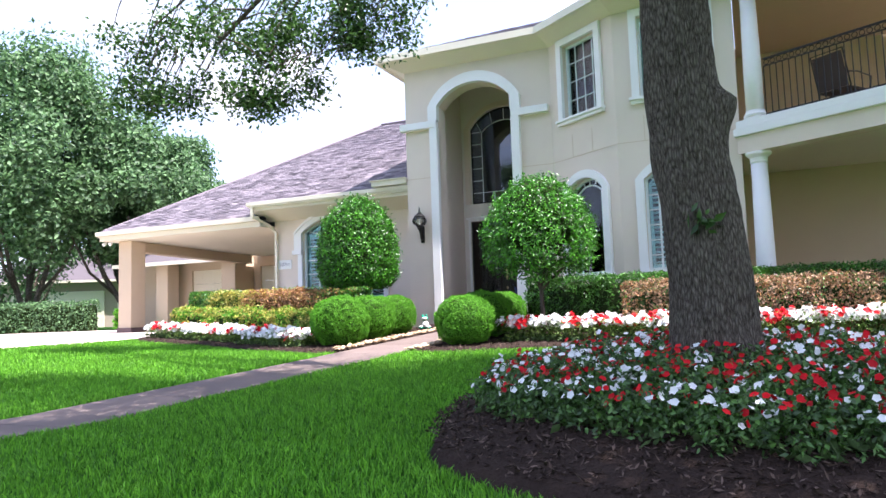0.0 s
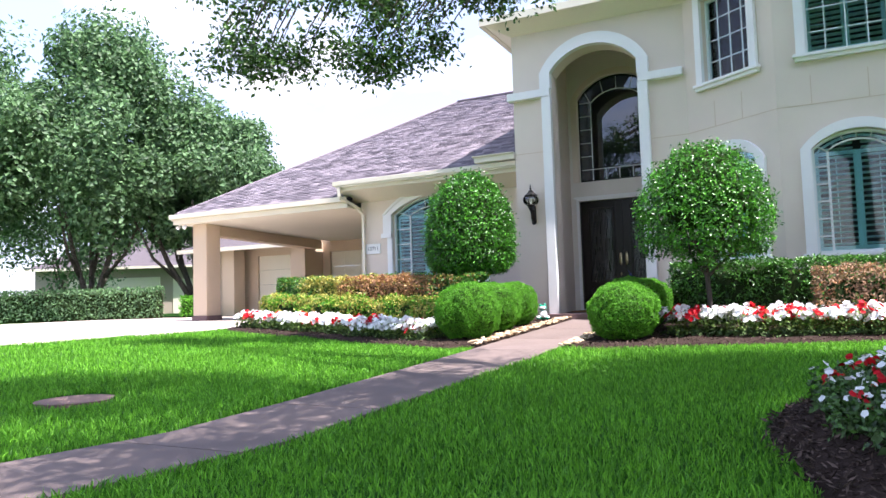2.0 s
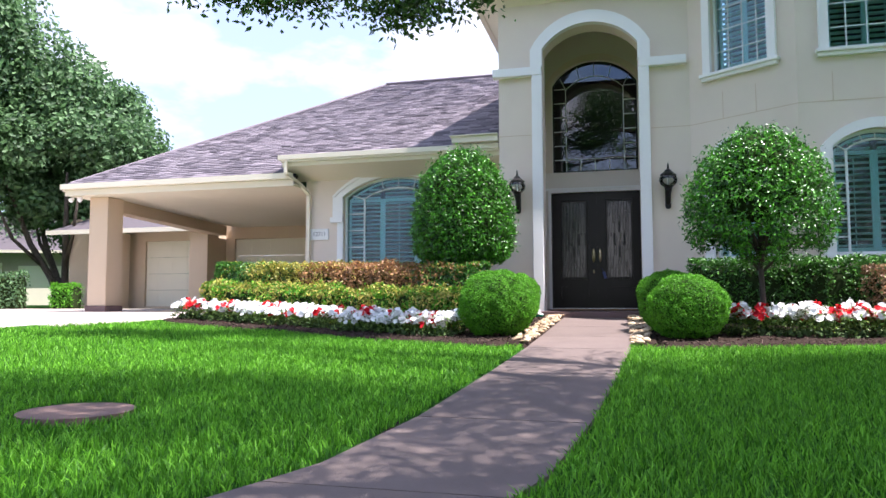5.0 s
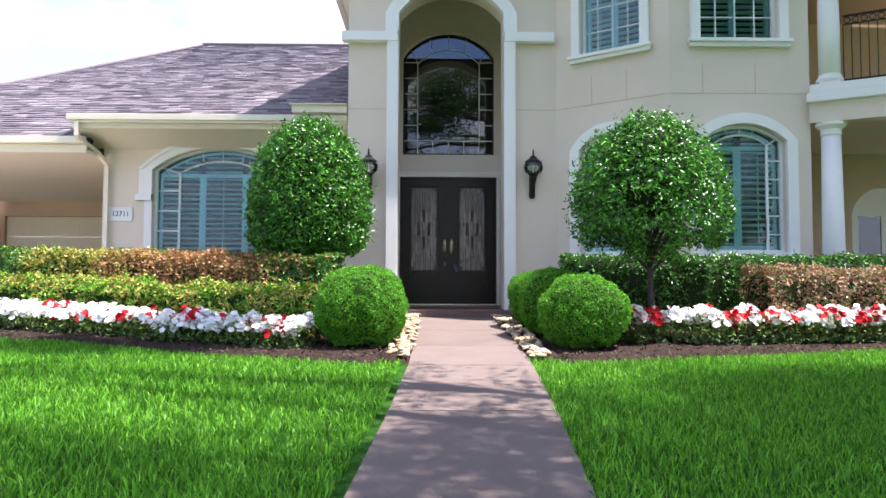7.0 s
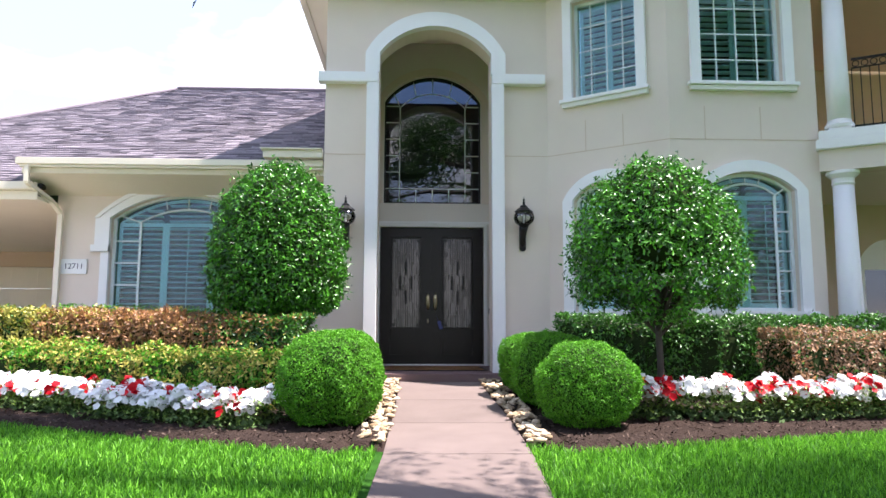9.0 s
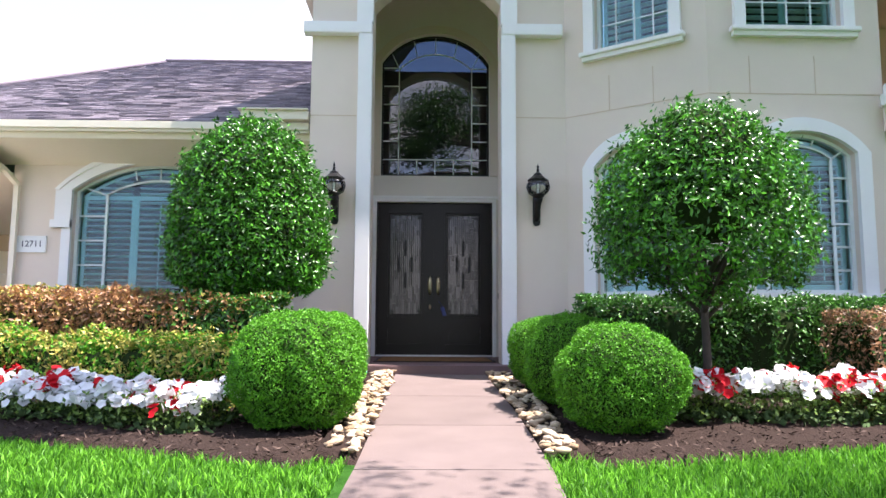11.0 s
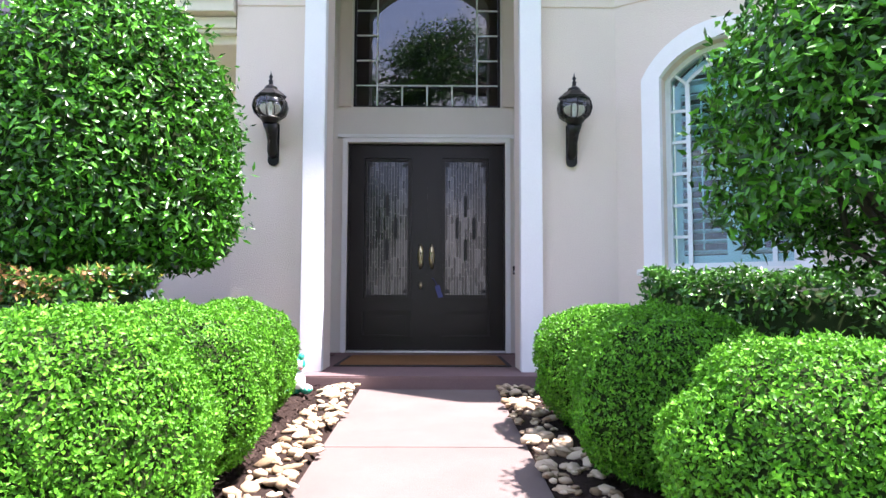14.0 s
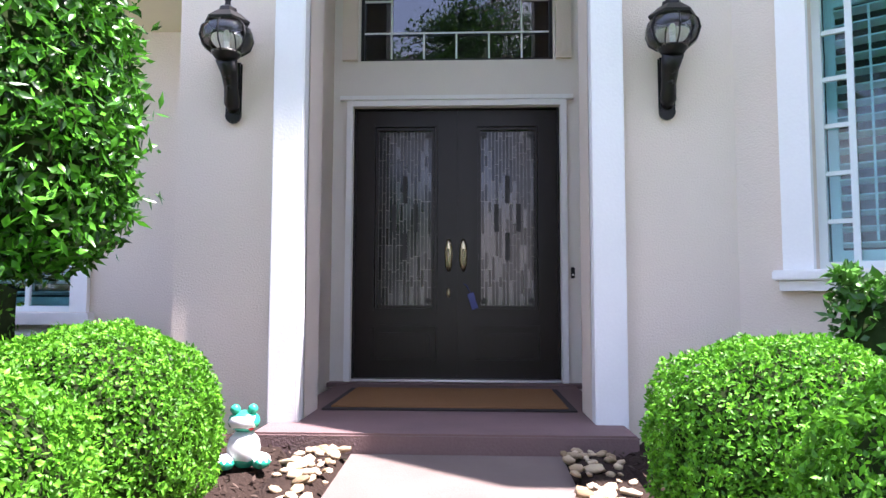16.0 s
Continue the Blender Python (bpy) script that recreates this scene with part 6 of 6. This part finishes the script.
        crown.append((Vector((1.5 + d.x * 4.7, -1.2 + d.y * 3.6, 8.2 + d.z * 1.3)), 130, 0.55))
    # extra unseen leaf clump, added to cast a shade patch on the left lawn
    for _ in range(80):
        d = Vector(rng.normal(0, 1, 3))
        d.normalize()
        crown.append((Vector((-4.5 + d.x * 1.5, -0.3 + d.y * 0.9, 8.0 + d.z * 0.7)), 130, 0.5))
    # another unseen clump, added to darken the right lawn with its shadow
    for _ in range(110):
        d = Vector(rng.normal(0, 1, 3)).normalized() * rng.uniform(0.0, 1.0) ** 0.45
        crown.append((Vector((2.0 + d.x * 2.5, 2.2 + d.y * 1.0, 8.0 + d.z * 0.7)), 130, 0.5))
    hubs += crown
    P, N = [], []
    for c, k, spread in hubs:
        q = rng.normal(0, spread * 0.6, (k, 3)) * np.array((1, 1, 0.75))
        P.append(q + np.array(c))
        N.append(unit(q * 0.6 + np.array((0, 0, 0.22))))
    P, N = np.concatenate(P), np.concatenate(N)
    sprout = np.array((-0.02, -0.24, 1.35)) + rng.normal(0, 0.045, (26, 3))
    P, N = np.concatenate([P, sprout]), np.concatenate([N, np.tile(np.array((0, -0.6, 0.6)), (26, 1))])
    # keep clear of the house roof
    keep = P[:, 1] < 7.2
    v, f = leaf_arrays(P[keep], N[keep], 0.10, 0.050, rng, 0.8)
    mesh_np("crown", v, f, OAKLEAF, root, "small dark green oak leaves")


oak()


# ---- river rocks beside the walkway ----
def rocks():
    rng = random.Random(12)
    meshes = []
    for k in range(8):
        bm = bmesh.new()
        bmesh.ops.create_icosphere(bm, subdivisions=1, radius=1)
        for v in bm.verts:
            d = v.co.normalized()
            v.co *= 0.82 + 0.35 * noise.noise(d * 1.7 + Vector((k * 5.1, 0, 0)))
        me = bpy.data.meshes.new("rock")
        bm.to_mesh(me)
        bm.free()
        me.polygons.foreach_set("use_smooth", [True] * len(me.polygons))
        me.materials.append(ROCK)
        meshes.append(me)
    for s, label in ((-1, "tan river rocks edging the walkway by the wing"), (1, "tan river rocks edging the walkway by the bay")):
        root = thing("rock_border", (0, 0, 0), label, "rocks")
        for _ in range(290):
            y = rng.uniform(-6.98, -2.52)
            l, r = walk_edges(y)
            w = 0.26 if y > -6.0 else 0.22
            x = (l + 0.01 - w * rng.random()) if s < 0 else (r - 0.01 + w * rng.random())
            ob = new("rock", rng.choice(meshes))
            ob.parent = root
            k = 0.016 + 0.036 * rng.random() ** 1.5
            ob.matrix_basis = Matrix.Translation((x, y, ground_z(x, y) + 0.056 + k * 0.3)) @ Euler((rng.uniform(-0.4, 0.4), rng.uniform(-0.4, 0.4), rng.uniform(0, 6.3))).to_matrix().to_4x4() @ Matrix.Diagonal((k * rng.uniform(1.0, 1.7), k, k * rng.uniform(0.45, 0.75), 1))


rocks()


# ---- mulch chips ----
def in_poly(x, y, poly):
    inside = np.zeros(len(x), bool)
    n = len(poly)
    for i in range(n):
        (xa, ya), (xb, yb) = poly[i], poly[(i + 1) % n]
        c = ((ya > y) != (yb > y)) & (x < (xb - xa) * (y - ya) / (yb - ya + 1e-12) + xa)
        inside ^= c
    return inside


def chips():
    rng = np.random.default_rng(31)
    root = thing("mulch_chips", (0, 0, 0), "shredded dark brown bark mulch", "mulch", kind="stuff")
    P = []
    for poly, n in ((BED_L, 9000), (BED_R, 9000)):
        x = rng.uniform(-6.6, 11.6, n * 3)
        y = rng.uniform(-7.2, -2.0, n * 3)
        k = in_poly(x, y, poly)
        x, y = x[k][:n], y[k][:n]
        P.append(np.stack([x, y, np.array([bed_z(a, b) for a, b in zip(x, y)])], -1))
    a = rng.uniform(0, 2 * math.pi, 12000)
    r = 2.06 * np.sqrt(rng.uniform(0.3, 1, 12000))
    x, y = TREE_C[0] + r * np.cos(a), TREE_C[1] + r * np.sin(a)
    P.append(np.stack([x, y, np.array([mound_z(p, q) for p, q in zip(x, y)])], -1))
    P = np.concatenate(P) + np.array((0, 0, 0.006))
    v, f = leaf_arrays(P, np.tile(np.array((0, 0, 1.0)), (len(P), 1)), 0.05, 0.016, rng, 0.45, 0.3)
    mesh_np("chips", v, f, CHIP, root)


chips()


def grass():
    rng = np.random.default_rng(81)
    root = thing("lawn_grass", (0, 0, 0), "thick bright green mown lawn grass", "grass", kind="stuff")
    zones = ((-4.5, 5.0, -14.6, -6.0, 2900), (-9.5, -4.5, -14.6, -4.6, 1500), (5.0, 10.0, -14.5, -5.4, 1100), (-1.5, 6.5, -16.2, -14.6, 900), (-18, -9, -9, -3.8, 500))
    X, Y = [], []
    for xa, xb, ya, yb, dens in zones:
        n = int((xb - xa) * (yb - ya) * dens)
        X.append(rng.uniform(xa, xb, n))
        Y.append(rng.uniform(ya, yb, n))
    X, Y = np.concatenate(X), np.concatenate(Y)
    l, r = np.interp(Y, WALK_Y, WALK_L), np.interp(Y, WALK_Y, WALK_R)
    keep = ~((X > l - 0.07) & (X < r - 0.01))
    for poly in (BED_L, BED_R, DRIVE_POLY):
        keep &= ~in_poly(X, Y, poly)
    ang = np.arctan2(Y - TREE_C[1], X - TREE_C[0])
    keep &= np.hypot(X - TREE_C[0], Y - TREE_C[1]) > 2.10 + 0.10 * np.sin(3 * ang + 1) + 0.05 * np.sin(7 * ang)
    keep &= np.hypot(X + 2.95, Y + 11.15) > 0.36
    keep &= ~((np.abs(X) < 1.0) & (Y > -6.95))
    X, Y = X[keep], Y[keep]
    n = len(X)
    base = np.stack([X, Y, ground_zs(X, Y) - 0.012], -1)
    patch = np.interp(np.sin(X * 2.1 + np.sin(Y * 1.3) * 2) + np.sin(Y * 2.7 + X), (-2, 2), (0.8, 1.15))
    h = 0.062 * rng.uniform(0.55, 1.3, n) * patch
    w = 0.0085 * rng.uniform(0.7, 1.3, n)
    a = rng.uniform(0, 2 * math.pi, n)
    side = np.stack([np.cos(a), np.sin(a), 0 * a], -1)
    b = rng.uniform(0, 2 * math.pi, n)
    lean = np.stack([np.cos(b), np.sin(b), 0 * b], -1) * (h * rng.uniform(0.1, 0.9, n))[:, None]
    up = np.array((0, 0, 1.0))
    mid = base + lean * 0.35 + up * (h * 0.6)[:, None]
    tip = base + lean + up * (h * 0.95)[:, None]
    V = np.stack([base - side * w[:, None] / 2, base + side * w[:, None] / 2, mid + side * w[:, None] * 0.4, mid - side * w[:, None] * 0.4, tip], 1).reshape(-1, 3)
    tri = np.array([[0, 1, 2], [0, 2, 3], [3, 2, 4]])[None]
    F = (np.arange(n)[:, None, None] * 5 + tri).reshape(-1, 3)
    mesh_np("blades", V, F, GRASS, root)


grass()


# ---- distance ----
def far_tree(x, y, h, r, z_crown, seed, label, n=9000, trunks=1, size=0.23, lean=0.8):
    rng = np.random.default_rng(seed)
    z0 = ground_z(x, y)
    root = thing("tree", (x, y, z0), label, "tree", "street trees")
    bm = bmesh.new()
    for k in range(trunks):
        a = 2 * math.pi * k / max(trunks, 1) + 0.4
        d = Vector((math.cos(a), math.sin(a), 0)) * lean
        tube(bm, [(0.06 * math.cos(a), 0.06 * math.sin(a), -0.1), d * 0.35 + Vector((0, 0, z_crown * 0.35)), d * 0.9 + Vector((0, 0, z_crown * 0.75)), d * 1.6 + Vector((0, 0, z_crown + 1.6))], [0.15, 0.12, 0.10, 0.04], 8)
        tube(bm, [d * 0.6 + Vector((0, 0, z_crown * 0.5)), d * 1.5 + Vector((0.3, 0, z_crown * 0.8)), d * 2.3 + Vector((0.4, 0.2, z_crown + 1.2))], [0.07, 0.06, 0.03], 6)
    part("trunk", bm, BARK, root, smooth=True)
    mid, hz = (h + z_crown) / 2, (h - z_crown) / 2
    hubs = []
    for _ in range(int(26 + r * 14)):
        d = unit(rng.normal(0, 1, (1, 3)))[0]
        q = rng.uniform(0.45, 1.0) ** 0.6
        taper = 1.0 - 0.35 * max(d[2], 0)
        hubs.append((d * np.array((r * taper, r * taper, hz)) * q, rng.uniform(0.5, 1.0) * r * 0.40))
    P, N = [], []
    per = n // len(hubs)
    for c, rad in hubs:
        d = unit(rng.normal(0, 1, (per, 3)))
        P.append(c + d * rad * rng.uniform(0.55, 1.1, (per, 1)) + np.array((0, 0, mid)))
        N.append(unit(d + np.array((0, 0, 0.5))))
    v, f = leaf_arrays(np.concatenate(P), np.concatenate(N), size, size * 0.6, rng, 0.7)
    mesh_np("crown", v, f, FARLEAF, root)


far_tree(-22.5, 3.9, 11.8, 4.3, 3.3, 91, "tall spreading shade tree behind the clipped hedge", 42000, 3)
far_tree(-19.1, 6.3, 8.6, 3.1, 3.0, 92, "multi-stemmed shade tree beside the driveway", 30000, 5, lean=1.3)
far_tree(-23.6, 13.3, 10.4, 3.0, 2.6, 93, "rounded street tree behind the carport", 26000, 1)
far_tree(-27.6, 0.75, 12.5, 4.6, 3.2, 94, "tall shade tree at the lawn's edge", 26000, 2)
far_tree(-30.9, 9.4, 10.5, 4.2, 2.0, 95, "shade tree before the neighbouring house", 18000, 2)
far_tree(-34.0, 22.0, 9.0, 4.5, 1.0, 96, "distant tree behind the houses", 8000, 1)
# two trees never in view, added for the window glass to mirror
far_tree(14.0, -30.0, 10.0, 4.5, 2.4, 97, "unseen tree added across the street for reflections in the glass", 9000, 1)
far_tree(-6.0, -36.0, 9.0, 4.5, 2.4, 98, "unseen tree added across the street for reflections in the glass", 9000, 1)
hedge("hedge", [(-28.0, -2.1), (-22.5, 0.74), (-17.8, 3.2)], 1.0, 1.15, FARLEAF, 0.12, 7000, 56, "clipped green hedge along the property line")
hedge("hedge", [(-17.0, 3.6), (-16.3, 3.8)], 0.8, 0.8, BOXLEAF, 0.08, 1200, 57, "low clipped shrub beside the driveway")
hedge("hedge", [(-19.4, 8.2), (-16.6, 10.2)], 2.0, 3.2, DARKLEAF, 0.14, 3500, 58, "tall dark screening hedge beside the garage")


def neighbour():
    m = pose(-34.1, 16.4, ground_z(-34.1, 16.4), 0, 0, 25)
    root = thing("neighbour_house", m, "beige brick neighbouring house with pale garage doors", "house")
    part("wall", boxes((-7, 9, 0, 8, 0, 3.0)), NEIGHBOUR, root)
    part("garage_door", boxes((-4.6, 1.0, -0.06, -0.003, 0, 2.2), (-4.75, -4.6, -0.09, -0.003, 0, 2.35), (1.0, 1.15, -0.09, -0.003, 0, 2.35), (-4.6, 1.0, -0.09, -0.003, 2.2, 2.35)), CREAM, root, "pale panelled garage door")
    part("garage_door", boxes((2.0, 5.4, -0.06, -0.003, 0, 2.2)), CREAM, root, "pale panelled garage door")
    bm = bmesh.new()
    q = [(-7.5, -0.5, 3.0), (9.5, -0.5, 3.0), (9.5, 8.5, 3.0), (-7.5, 8.5, 3.0), (-3.5, 4, 5.6), (5.5, 4, 5.6)]
    vs = [bm.verts.new(p) for p in q]
    for f in ((0, 1, 5, 4), (1, 2, 5), (2, 3, 4, 5), (3, 0, 4), (3, 2, 1, 0)):
        bm.faces.new([vs[i] for i in f])
    part("roof", bm, UNDERLAY, root, "brown shingle roof")
    part("gutter", boxes((-7.5, 9.5, -0.6, -0.48, 2.9, 3.05)), CREAM, root)


neighbour()
